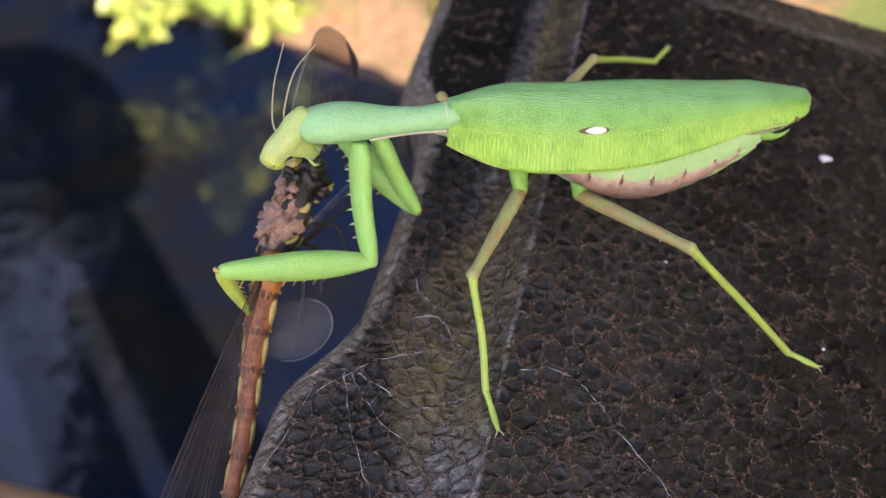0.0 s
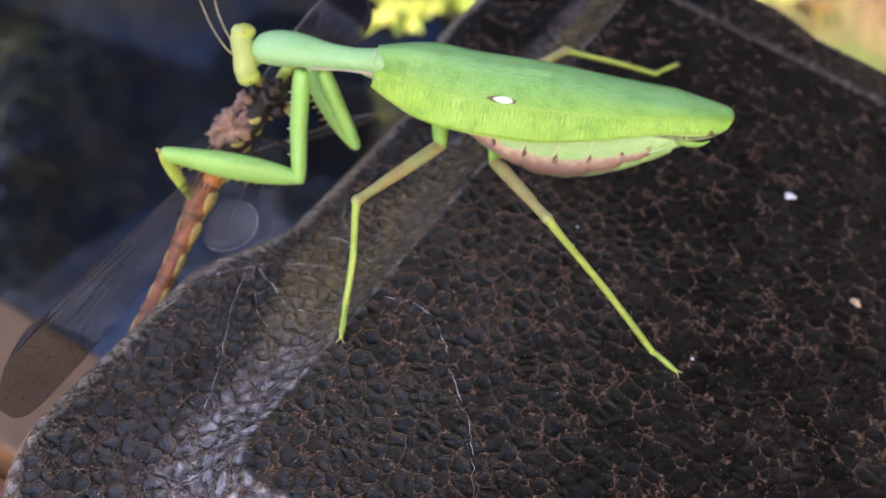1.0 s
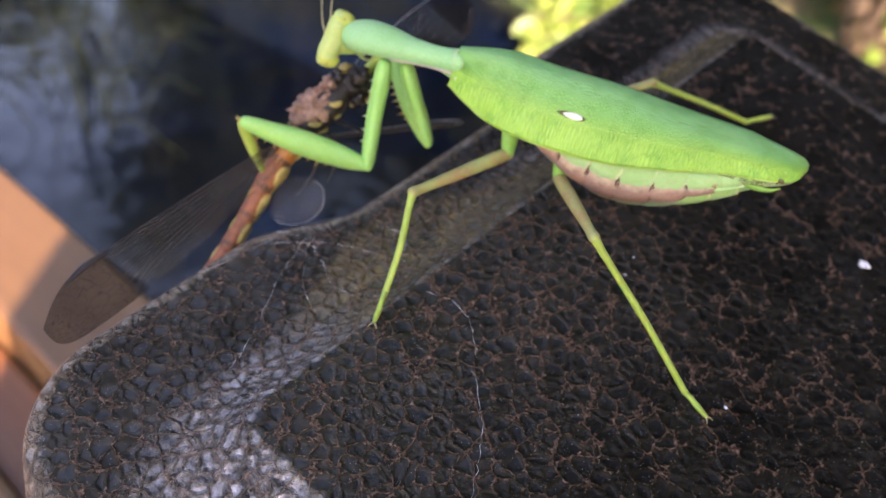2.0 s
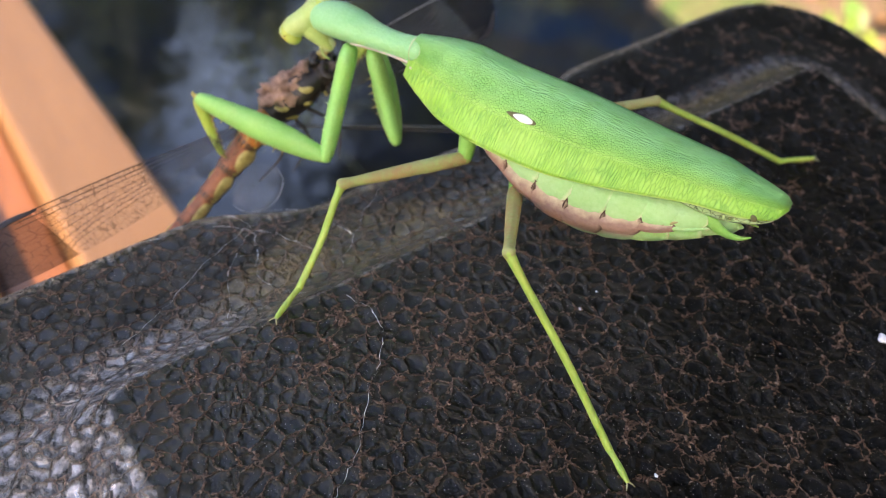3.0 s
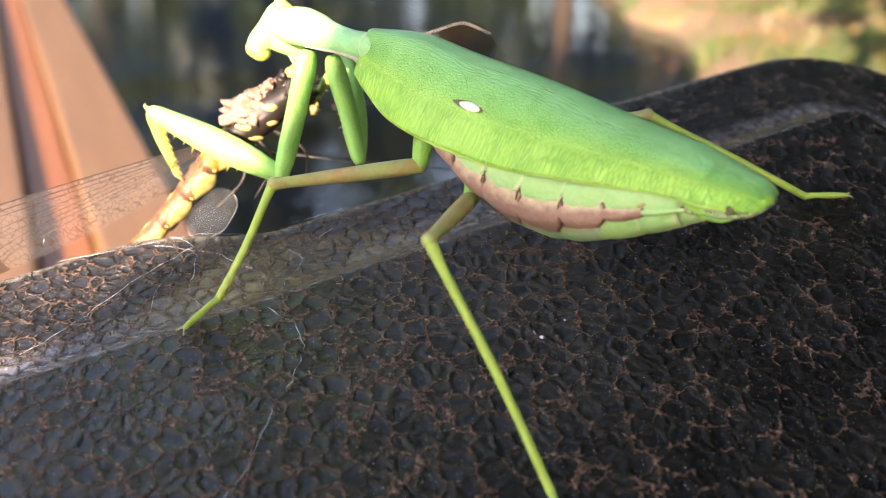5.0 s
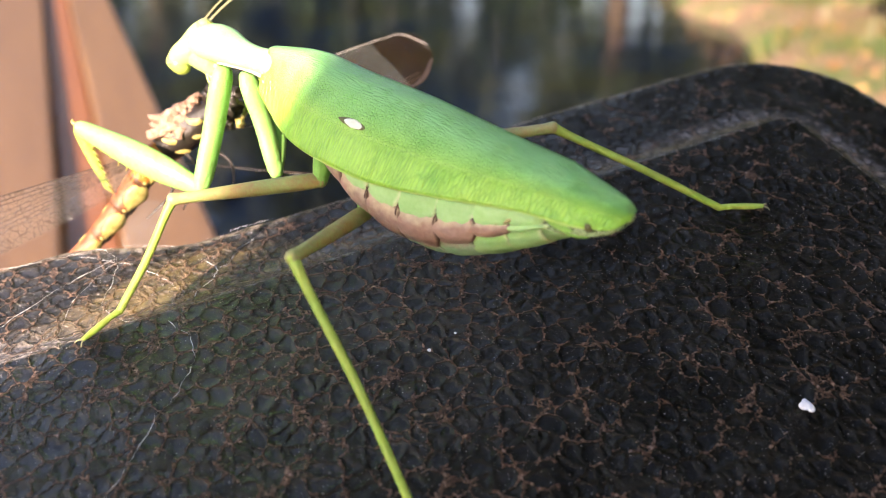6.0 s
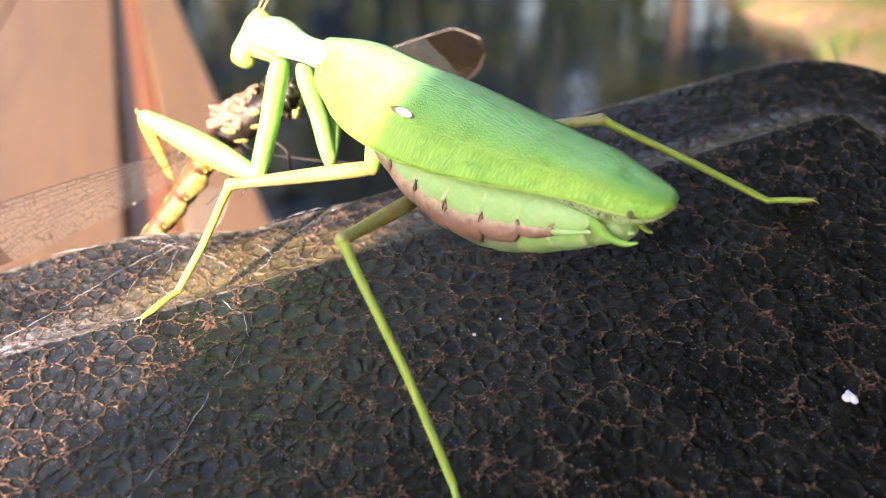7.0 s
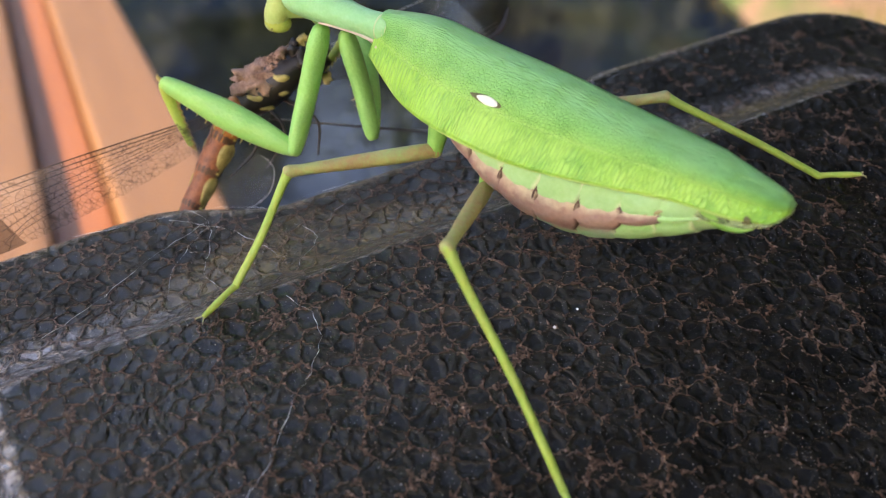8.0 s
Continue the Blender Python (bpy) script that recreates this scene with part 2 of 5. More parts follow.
def wing_net(scale, wobble, seed):
    """A net of fine ridges over the wing, cells drawn out by the scale; 1 on a ridge."""
    vm = node(WING, "Mapping")
    vm.inputs["Scale"].default_value = (*scale, 1)
    vm.inputs["Location"].default_value = (seed, seed, 0)
    link(WING, wuv.outputs["UV"], vm.inputs["Vector"])
    vor = node(WING, "TexVoronoi", feature="DISTANCE_TO_EDGE", Scale=1.0)
    link(WING, warped(WING, vm.outputs[0], 1.1, wobble, 3.0), vor.inputs["Vector"])
    return ramp(WING, vor.outputs["Distance"], (0.0, (1, 1, 1)), (0.09, (0.45, 0.45, 0.45)), (0.24, (0, 0, 0)))


cross = wing_net((125, 3.6), 0.40, 0.0)          # wrinkles across the outer strip
knots = wing_net((115, 25), 0.6, 3.0)           # small net on the middle
along = wing_net((22, 46), 0.5, 7.0)           # long veins on the back
back = ramp(WING, calc(WING, "ADD", wsep.outputs["Y"], calc(WING, "MULTIPLY", wsep.outputs["X"], -0.20)), (0.0, (1, 1, 1)), (0.16, (0, 0, 0)))
strip = ramp(WING, wsep.outputs["Y"], (0.53, (0, 0, 0)), (0.58, (1, 1, 1)))
vein = blend(WING, strip, blend(WING, back, knots, along), cross)
cool = blend(WING, calc(WING, "MULTIPLY", back, 0.55), wcol, (0.17, 0.47, 0.21))
mid_line = ramp(WING, wsep.outputs["Y"], (0.485, (0, 0, 0)), (0.515, (0.6, 0.6, 0.6)), (0.53, (0.6, 0.6, 0.6)), (0.56, (0, 0, 0)))
cool = blend(WING, mid_line, cool, (0.36, 0.64, 0.12))
blot = noise_tex(WING, coords(WING), 420, 4)
cool = blend(WING, ramp(WING, blot, (0.5, (0, 0, 0)), (0.72, (0.4, 0.4, 0.4))), cool, (0.13, 0.43, 0.06))
groove_depth = calc(WING, "MULTIPLY", vein, calc(WING, "ADD", calc(WING, "MULTIPLY", blot, 1.2), -0.1))
paint(WING, blend(WING, calc(WING, "MULTIPLY", groove_depth, 0.62), cool, (0.075, 0.30, 0.03)))
bump(WING, calc(WING, "SUBTRACT", calc(WING, "MULTIPLY", blot, 0.4), groove_depth), 0.8, 0.00020)
EDGEGREEN = skin("wing_rim", (0.36, 0.60, 0.12), (0.45, 0.66, 0.18))
VEINGREEN = skin("wing_vein", (0.32, 0.60, 0.08), (0.40, 0.66, 0.13))


def clear(name, tint, alpha, rough=0.15, cell=(40, 9), vein_col=(0.05, 0.035, 0.02), vein_at=0.55):
    """Thin insect membrane with a net of dark veins."""
    m = mat(name, rough, Specular_IOR_Level=0.5)
    uvn, vm = node(m, "UVMap"), node(m, "Mapping")
    vm.inputs["Scale"].default_value = (*cell, 1)
    link(m, uvn.outputs["UV"], vm.inputs["Vector"])
    n1 = noise_tex(m, coords(m), 250, 3)
    vo = node(m, "TexVoronoi", feature="DISTANCE_TO_EDGE", Scale=1.0, Randomness=0.75)
    link(m, vm.outputs[0], vo.inputs["Vector"])
    line = ramp(m, vo.outputs["Distance"], (0.025, (1, 1, 1)), (0.06, (0, 0, 0)))
    col = blend(m, line, blend(m, n1, tint, tuple(c * 1.5 for c in tint)), vein_col)
    al = calc(m, "MAXIMUM", calc(m, "MULTIPLY", line, vein_at), calc(m, "ADD", alpha, calc(m, "MULTIPLY", calc(m, "SUBTRACT", n1, 0.5), 0.16)))
    paint(m, col)
    link(m, al, bsdf(m).inputs["Alpha"])
    bump(m, calc(m, "ADD", line, calc(m, "MULTIPLY", n1, 2.0)), 0.4, 0.0001)
    return m


MEMBRANE = clear("clear_membrane", (0.13, 0.14, 0.14), 0.12, cell=(44, 9))
STUBFILM = clear("stub_membrane", (0.22, 0.24, 0.25), 0.12, 0.08, (16, 5), (0.22, 0.20, 0.16), 0.12)
SMOKE = clear("smoky_tip", (0.009, 0.0042, 0.0015), 0.62, 0.30, (12, 10), (0.008, 0.005, 0.003), 0.75)
bsdf(SMOKE).inputs["Specular IOR Level"].default_value = 0.2
HINDWING = clear("hindwing_pale", (0.42, 0.58, 0.30), 0.45, 0.3, (14, 4), (0.25, 0.35, 0.12))
WVEIN = simple("wing_vein_dark", (0.02, 0.014, 0.01), (0.05, 0.03, 0.02), 600, 0.4)
MARGIN = simple("wing_margin_pale", (0.20, 0.19, 0.15), (0.45, 0.44, 0.40), 500, 0.35)
STIGMA = simple("wing_stigma", (0.015, 0.010, 0.008), (0.03, 0.02, 0.014), 600, 0.4)

# dragonfly
RED = simple("dragonfly_red", (0.11, 0.030, 0.010), (0.40, 0.13, 0.045), 900, 0.4)
ORANGE = simple("dragonfly_orange", (0.24, 0.070, 0.010), (0.55, 0.22, 0.04), 800, 0.35)
YELLOW = simple("dragonfly_yellow", (0.22, 0.17, 0.03), (0.58, 0.49, 0.18), 900, 0.45)
RINGBROWN = simple("segment_ring_brown", (0.022, 0.010, 0.005), (0.16, 0.07, 0.03), 1100, 0.45)
BLACK = simple("dragonfly_black", (0.010, 0.008, 0.007), (0.03, 0.022, 0.016), 900, 0.3)
FLESH = simple("dragonfly_flesh", (0.17, 0.08, 0.05), (0.66, 0.42, 0.30), 520, 0.45, 0.9, 0.0006)

# things around
def planks(name, c1, c2, seed):
    m = mat(name, 0.38, Specular_IOR_Level=0.75)
    v = coords(m, "Object", (1.2, 26, 26))
    rnd = node(m, "ObjectInfo")
    big, fib = noise_tex(m, v, 3.0, 4), noise_tex(m, v, 26, 6, 0.65)
    mixed = calc(m, "ADD", calc(m, "MULTIPLY", big, 0.5), calc(m, "MULTIPLY", fib, 0.5))
    mixed = calc(m, "ADD", mixed, calc(m, "MULTIPLY", calc(m, "SUBTRACT", rnd.outputs["Random"], 0.5), 0.12))
    paint(m, ramp(m, mixed, (0.32, c1), (0.68, c2)))
    bump(m, fib, 0.4, 0.0015)
    return m


WOOD = planks("board_wood", (0.12, 0.058, 0.022), (0.22, 0.114, 0.044), 1)
# redder and more orange than the other boards
WOOD_RED = planks("orange_wood", (0.19, 0.062, 0.018), (0.29, 0.110, 0.036), 2)
WOOD_DARK = planks("old_wood", (0.10, 0.06, 0.04), (0.17, 0.11, 0.08), 3)

WATER = mat("pond_water", 0.03, IOR=1.333)
wv = coords(WATER, "Object", (1, 1, 1))
# the reflected sky's blue is painted into the base colour in patches
paint(WATER, ramp(WATER, noise_tex(WATER, wv, 2.0, 3), (0.40, (0.0020, 0.0068, 0.021)), (0.64, (0.0075, 0.0085, 0.0085))))
wr = calc(WATER, "ADD", calc(WATER, "MULTIPLY", noise_tex(WATER, wv, 2.2, 3), 0.8), calc(WATER, "MULTIPLY", noise_tex(WATER, wv, 14, 3), 0.12))
bump(WATER, wr, 0.22, 0.06)

SOIL = mat("bank_soil", 0.9)
sv = coords(SOIL)
sbig, sfine = noise_tex(SOIL, sv, 1.3, 5, 0.6), noise_tex(SOIL, sv, 40, 5, 0.7)
earth = ramp(SOIL, sfine, (0.3, (0.15, 0.09, 0.05)), (0.7, (0.33, 0.22, 0.13)))
turf = ramp(SOIL, sfine, (0.3, (0.05, 0.09, 0.02)), (0.7, (0.12, 0.19, 0.04)))
paint(SOIL, blend(SOIL, ramp(SOIL, sbig, (0.44, (0, 0, 0)), (0.56, (1, 1, 1))), earth, turf))
bump(SOIL, sfine, 0.8, 0.03)


def foliage(name, c1, c2, through_light=0.35):
    m = mat(name, 0.45)
    rnd = node(m, "NewGeometry")
    big = noise_tex(m, coords(m), 6, 3)
    mixed = calc(m, "ADD", calc(m, "MULTIPLY", rnd.outputs["Random Per Island"], 0.7), calc(m, "MULTIPLY", big, 0.3))
    col = ramp(m, mixed, (0.15, c1), (0.85, c2))
    paint(m, col)
    tr = node(m, "BsdfTranslucent")
    link(m, col, tr.inputs["Color"])
    mx = node(m, "MixShader")
    mx.inputs[0].default_value = through_light
    link(m, bsdf(m).outputs[0], mx.inputs[1])
    link(m, tr.outputs[0], mx.inputs[2])
    link(m, mx.outputs[0], m.node_tree.nodes["Material Output"].inputs["Surface"])
    return m


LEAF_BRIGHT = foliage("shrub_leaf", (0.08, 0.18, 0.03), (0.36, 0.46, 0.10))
LEAF_TREE = foliage("tree_leaf", (0.014, 0.032, 0.008), (0.050, 0.075, 0.02), 0.2)
LEAF_DRY = foliage("dry_leaf", (0.20, 0.10, 0.04), (0.42, 0.26, 0.12), 0.2)
GRASS = foliage("grass_blade", (0.06, 0.065, 0.015), (0.20, 0.17, 0.05), 0.3)
# shrub leaf again with shade put into its colour
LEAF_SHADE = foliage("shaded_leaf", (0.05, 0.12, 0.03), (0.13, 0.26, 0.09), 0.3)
WEED = foliage("water_weed", (0.03, 0.05, 0.015), (0.10, 0.12, 0.04), 0.2)
SUN_BLOCKER = foliage("sun_blocker_green", (0.045, 0.060, 0.040), (0.065, 0.080, 0.052), 0.03)
BARK = simple("bark", (0.05, 0.035, 0.022), (0.12, 0.085, 0.055), 9, 0.9, 0.8, 0.02, (1, 1, 0.25))
SILK = simple("silk", (0.62, 0.62, 0.62), (0.8, 0.8, 0.8), 900, 0.4)
LINT = simple("lint", (0.6, 0.6, 0.62), (0.82, 0.82, 0.84), 900, 0.8)
CRUMB = simple("crumb", (0.35, 0.24, 0.13), (0.6, 0.45, 0.28), 900, 0.8)


# ---- building helpers ----
def part(name, bm, material, parent=None, label="", smooth=True):
    me = bpy.data.meshes.new(name)
    bm.to_mesh(me)
    bm.free()
    return mesh_part(name, me, material, parent, label, smooth)


def mesh_part(name, me, material, parent=None, label="", smooth=True):
    for m in material if isinstance(material, (list, tuple)) else (material,):
        me.materials.append(m)
    if smooth:
        me.polygons.foreach_set("use_smooth", [True] * len(me.polygons))
    ob = new(name, me)
    if parent is not None:
        ob.parent = parent
    if label:
        ob["label"] = label
    return ob


def thing(name, m, label, category, group="", kind=""):
    ob = new(name)
    ob.empty_display_size = 0.01
    ob.matrix_world = m
    return tagged(ob, label, category, group, kind)


def spline(pts, steps):
    """Catmull-Rom through points of any dimension."""
    p = np.array(pts, float)
    if len(p) == 2:
        return np.array([p[0] + (p[1] - p[0]) * k / steps for k in range(steps + 1)])
    q = np.vstack([2 * p[0] - p[1], p, 2 * p[-1] - p[-2]])
    out = []
    for i in range(1, len(q) - 2):
        for k in range(steps):
            t = k / steps
            a, b, c, d = q[i - 1], q[i], q[i + 1], q[i + 2]
            out.append(0.5 * (2 * b + (c - a) * t + (2 * a - 5 * b + 4 * c - d) * t * t + (3 * b - a - 3 * c + d) * t ** 3))
    return np.array(out + [p[-1]])


def rings_to(bm, rings, cap=True):
    vs = [[bm.verts.new(Vector(p)) for p in r] for r in rings]
    k = len(vs[0])
    for a, b in zip(vs, vs[1:]):
        for i in range(k):
            bm.faces.new((a[i], a[(i + 1) % k], b[(i + 1) % k], b[i]))
    if cap:
        for r, flip in ((vs[0], True), (vs[-1], False)):
            mid = bm.verts.new(sum((v.co for v in r), Vector()) / k)
            for i in range(k):
                f = (r[i], r[(i + 1) % k], mid)
                bm.faces.new(f[::-1] if flip else f)
    return vs


def tube(bm, pts, radii, steps=6, seg=12, up=(0, 0, 1), unit=0.001, cap=True):
    """Sweep along points; radii a number or (wide, high) at each point; round ends."""
    rad = [(r, r) if not isinstance(r, (tuple, list)) else r for r in radii]
    data = spline([(*p, *r) for p, r in zip(pts, rad)], steps) * unit
    ctr = data[:, :3]
    rings = []
    n = len(ctr)
    for i in range(n):
        d = Vector(ctr[min(i + 1, n - 1)] - ctr[max(i - 1, 0)]).normalized()
        s = d.cross(Vector(up))
        if s.length < 1e-3:
            s = d.cross(Vector((0, 1, 0.3)))
        s.normalize()
        w = s.cross(d)
        rings.append([Vector(ctr[i]) + s * data[i, 3] * math.cos(a) + w * data[i, 4] * math.sin(a)
                      for a in (2 * math.pi * k / seg for k in range(seg))])
    if cap:
        ends = []
        for ring, nxt in ((rings[0], rings[1]), (rings[-1], rings[-2])):
            mid = sum(ring, Vector()) / seg
            d = (mid - sum(nxt, Vector()) / seg).normalized()
            r = min((p - mid).length for p in ring)
            ends.append([[mid + d * r * s + (p - mid) * k for p in ring] for s, k in ((0.45, 0.88), (0.78, 0.6))])
        rings = ends[0][::-1] + rings + ends[1]
    rings_to(bm, rings, cap)
    return bm


def limb(name, pts, radii, material, parent, label="", steps=6, seg=12, up=(0, 0, 1)):
    return part(name, tube(bmesh.new(), pts, radii, steps, seg, up), material, parent, label)


def ball(name, ctr, size, material, parent, label="", turn=None, seg=16):
    bm = bmesh.new()
    bmesh.ops.create_uvsphere(bm, u_segments=seg, v_segments=seg // 2 + 2, radius=1.0)
    m = Matrix.Translation(Vector(ctr) * 0.001) @ (turn or Matrix()) @ Matrix.Diagonal((*(Vector(size) * 0.001), 1))
    bmesh.ops.transform(bm, matrix=m, verts=bm.verts)
    return part(name, bm, material, parent, label)


def box(bm, size, m=Matrix(), bevel=0.0):
    r = bmesh.ops.create_cube(bm, size=1.0)
    bmesh.ops.transform(bm, matrix=m @ Matrix.Diagonal((*size, 1)), verts=r["verts"])
    if bevel:
        es = {e for v in r["verts"] for e in v.link_edges}
        bmesh.ops.bevel(bm, geom=list(es), offset=bevel, segments=2, affect="EDGES", profile=0.6)
    return bm


def smooth01(x):
    x = np.clip(x, 0, 1)
    return x * x * (3 - 2 * x)


# ---- the setting: ground, pond ----
def pond_edge(x, y):
    """Below zero in the pond, above on land; metres."""
    a = 0.66 * x + 0.75 * y - 1.40
    b = (x - 1.1)
    c = np.hypot(x + 7.0, y + 1.0) - 13.5
    return np.maximum(np.maximum(a, b), c)


def build_ground():
    s = np.sinh(np.linspace(-5.2, 5.2, 171)) / np.sinh(5.2) * 180
    xs, ys = s - 1.5, s + 3.0
    X, Y = np.meshgrid(xs, ys, indexing="ij")
    d = pond_edge(X, Y)
    wob = np.vectorize(lambda a, b: noise.noise((a * 0.9, b * 0.9, 3.1)))(X, Y)
    wob2 = np.vectorize(lambda a, b: noise.noise((a * 3.7, b * 3.7, 8.1)))(X, Y)
    Z = -0.9 + 1.05 * smooth01((d + 0.25 * wob + 0.5) / 0.75) + np.clip(d, 0, 6) * 0.05 + 0.05 * wob + 0.02 * wob2
    verts = np.stack([X, Y, Z], -1).reshape(-1, 3)
    n = len(xs)
    faces = [(i * n + j, (i + 1) * n + j, (i + 1) * n + j + 1, i * n + j + 1) for i in range(n - 1) for j in range(n - 1)]
    me = bpy.data.meshes.new("ground")
    me.from_pydata(verts.tolist(), [], faces)
    tagged(mesh_part("ground", me, SOIL), "sunlit bank of bare tan soil and short grass", "ground", kind="structure")


def build_water():
    bm = bmesh.new()
    k = 96
    ring = []
    for i in range(k):
        a = 2 * math.pi * i / k
        ring.append(bm.verts.new((-6.5 + 15.5 * math.cos(a), -1.0 + 15.5 * math.sin(a), 0.0)))
    bm.faces.new(ring)
    tagged(part("water", bm, WATER, smooth=False), "dark still pond water with blue sky and tree reflections", "water", kind="structure")


build_ground()
build_water()

# ---- boardwalk of wooden boards ----
RAIL_AT, RAIL_TO = Vector((-0.347, 0.253, 0.878)), Vector((-0.955, 0.29, 0.02)).normalized()


def build_boardwalk():
    side = Vector((-RAIL_TO.y, RAIL_TO.x, 0)).normalized()
    up = RAIL_TO.cross(side).normalized()
    if up.z < 0:
        up = -up
    m = Matrix((RAIL_TO, side, up)).transposed().to_4x4()
    m.translation = RAIL_AT
    walkway = thing("boardwalk", m, "brown wooden boardwalk edge of long boards above the pond", "boardwalk")
    start, end = -0.362, 1.9
    mid, length = (start + end) / 2, end - start

    def board(name, y0, y1, z, thick, material, bev=0.003, x0=mid, ln=length):
        bm = box(bmesh.new(), (ln, y1 - y0, thick), Matrix.Translation((x0, (y0 + y1) / 2, z - thick / 2)), bev)
        return part(name, bm, material, walkway, smooth=False)

    board("edge_board", 0.0, 0.046, 0.0, 0.045, WOOD)
    board("inner_board", 0.047, 0.074, -0.014, 0.05, WOOD_RED)
    y = 0.0765
    for k in range(7):
        board("board", y, y + 0.118, -0.004 - 0.001 * (k % 2), 0.032, WOOD)
        y += 0.121
    for x in (-0.25, 0.5, 1.3):
        bm = box(bmesh.new(), (0.07, 0.86, 0.06), Matrix.Translation((x, 0.45, -0.082)), 0.003)
        part("joist", bm, WOOD_DARK, walkway, smooth=False)
        for yy in (0.08, 0.84):
            bm = box(bmesh.new(), (0.09, 0.09, 1.6), Matrix.Translation((x, yy, -0.913)), 0.004)
            part("post", bm, WOOD_DARK, walkway, smooth=False)


build_boardwalk()

# ---- the hammered metal lid; its own space in metres: x across, y along the raised panel's edge, z out of it ----
EX, EY = Vector((0.93530739, -0.18157419, -0.3036954)), Vector((0.23816081, 0.95781968, 0.16081321))
EZ = EX.cross(EY).normalized()
LID = Matrix((EX, EY, EZ)).transposed().to_4x4()
LID.translation = Vector((-0.00205535, 0.07946998, 1.01177147))
PX, PY0, PY1 = 122.0, -22.5, 102.0          # the raised panel, in millimetres
CXL, CYL = PX / 2, (PY0 + PY1) / 2


def panel_out(X, Y):
    """Distance outside the raised panel; its near side falls off more gently."""
    dx, dy = np.abs(X - CXL) - CXL, np.maximum((PY0 - Y) * 0.5, Y - PY1)
    r = 2.5
    return np.hypot(np.maximum(dx + r, 0), np.maximum(dy + r, 0)) + np.minimum(np.maximum(dx + r, dy + r), 0) - r


def lid_height(X, Y):
    """Height in mm over the lid's plan, and how far inside its outline a place lies."""
    dx, dy = np.abs(X - CXL) - CXL, np.abs(Y - CYL) - (PY1 - PY0) / 2
    out = panel_out(X, Y)
    ramp_on = np.clip((np.sqrt(out ** 2 + 0.25) + out) / 2 / 7.6, 0, 1)
    z = -5.2 * np.sin(ramp_on * math.pi / 2) - np.clip(out - 7.5, 0, 30) * 0.13
    # outline with shallow waists
    wy = smooth01((np.abs(Y - 36.0) - 18.0) / 19.0)
    wx = smooth01((np.abs(X - CXL) - 24.0) / 13.0)
    ox = dx - (19.6 + 6.9 * wy)
    oy = np.maximum(-19.5 - Y, Y - PY1) - (21.6 + 4.6 * wx)
    rr = 19.0
    e = np.hypot(np.maximum(ox + rr, 0), np.maximum(oy + rr, 0)) + np.minimum(np.maximum(ox + rr, oy + rr), 0) - rr
    return z, e


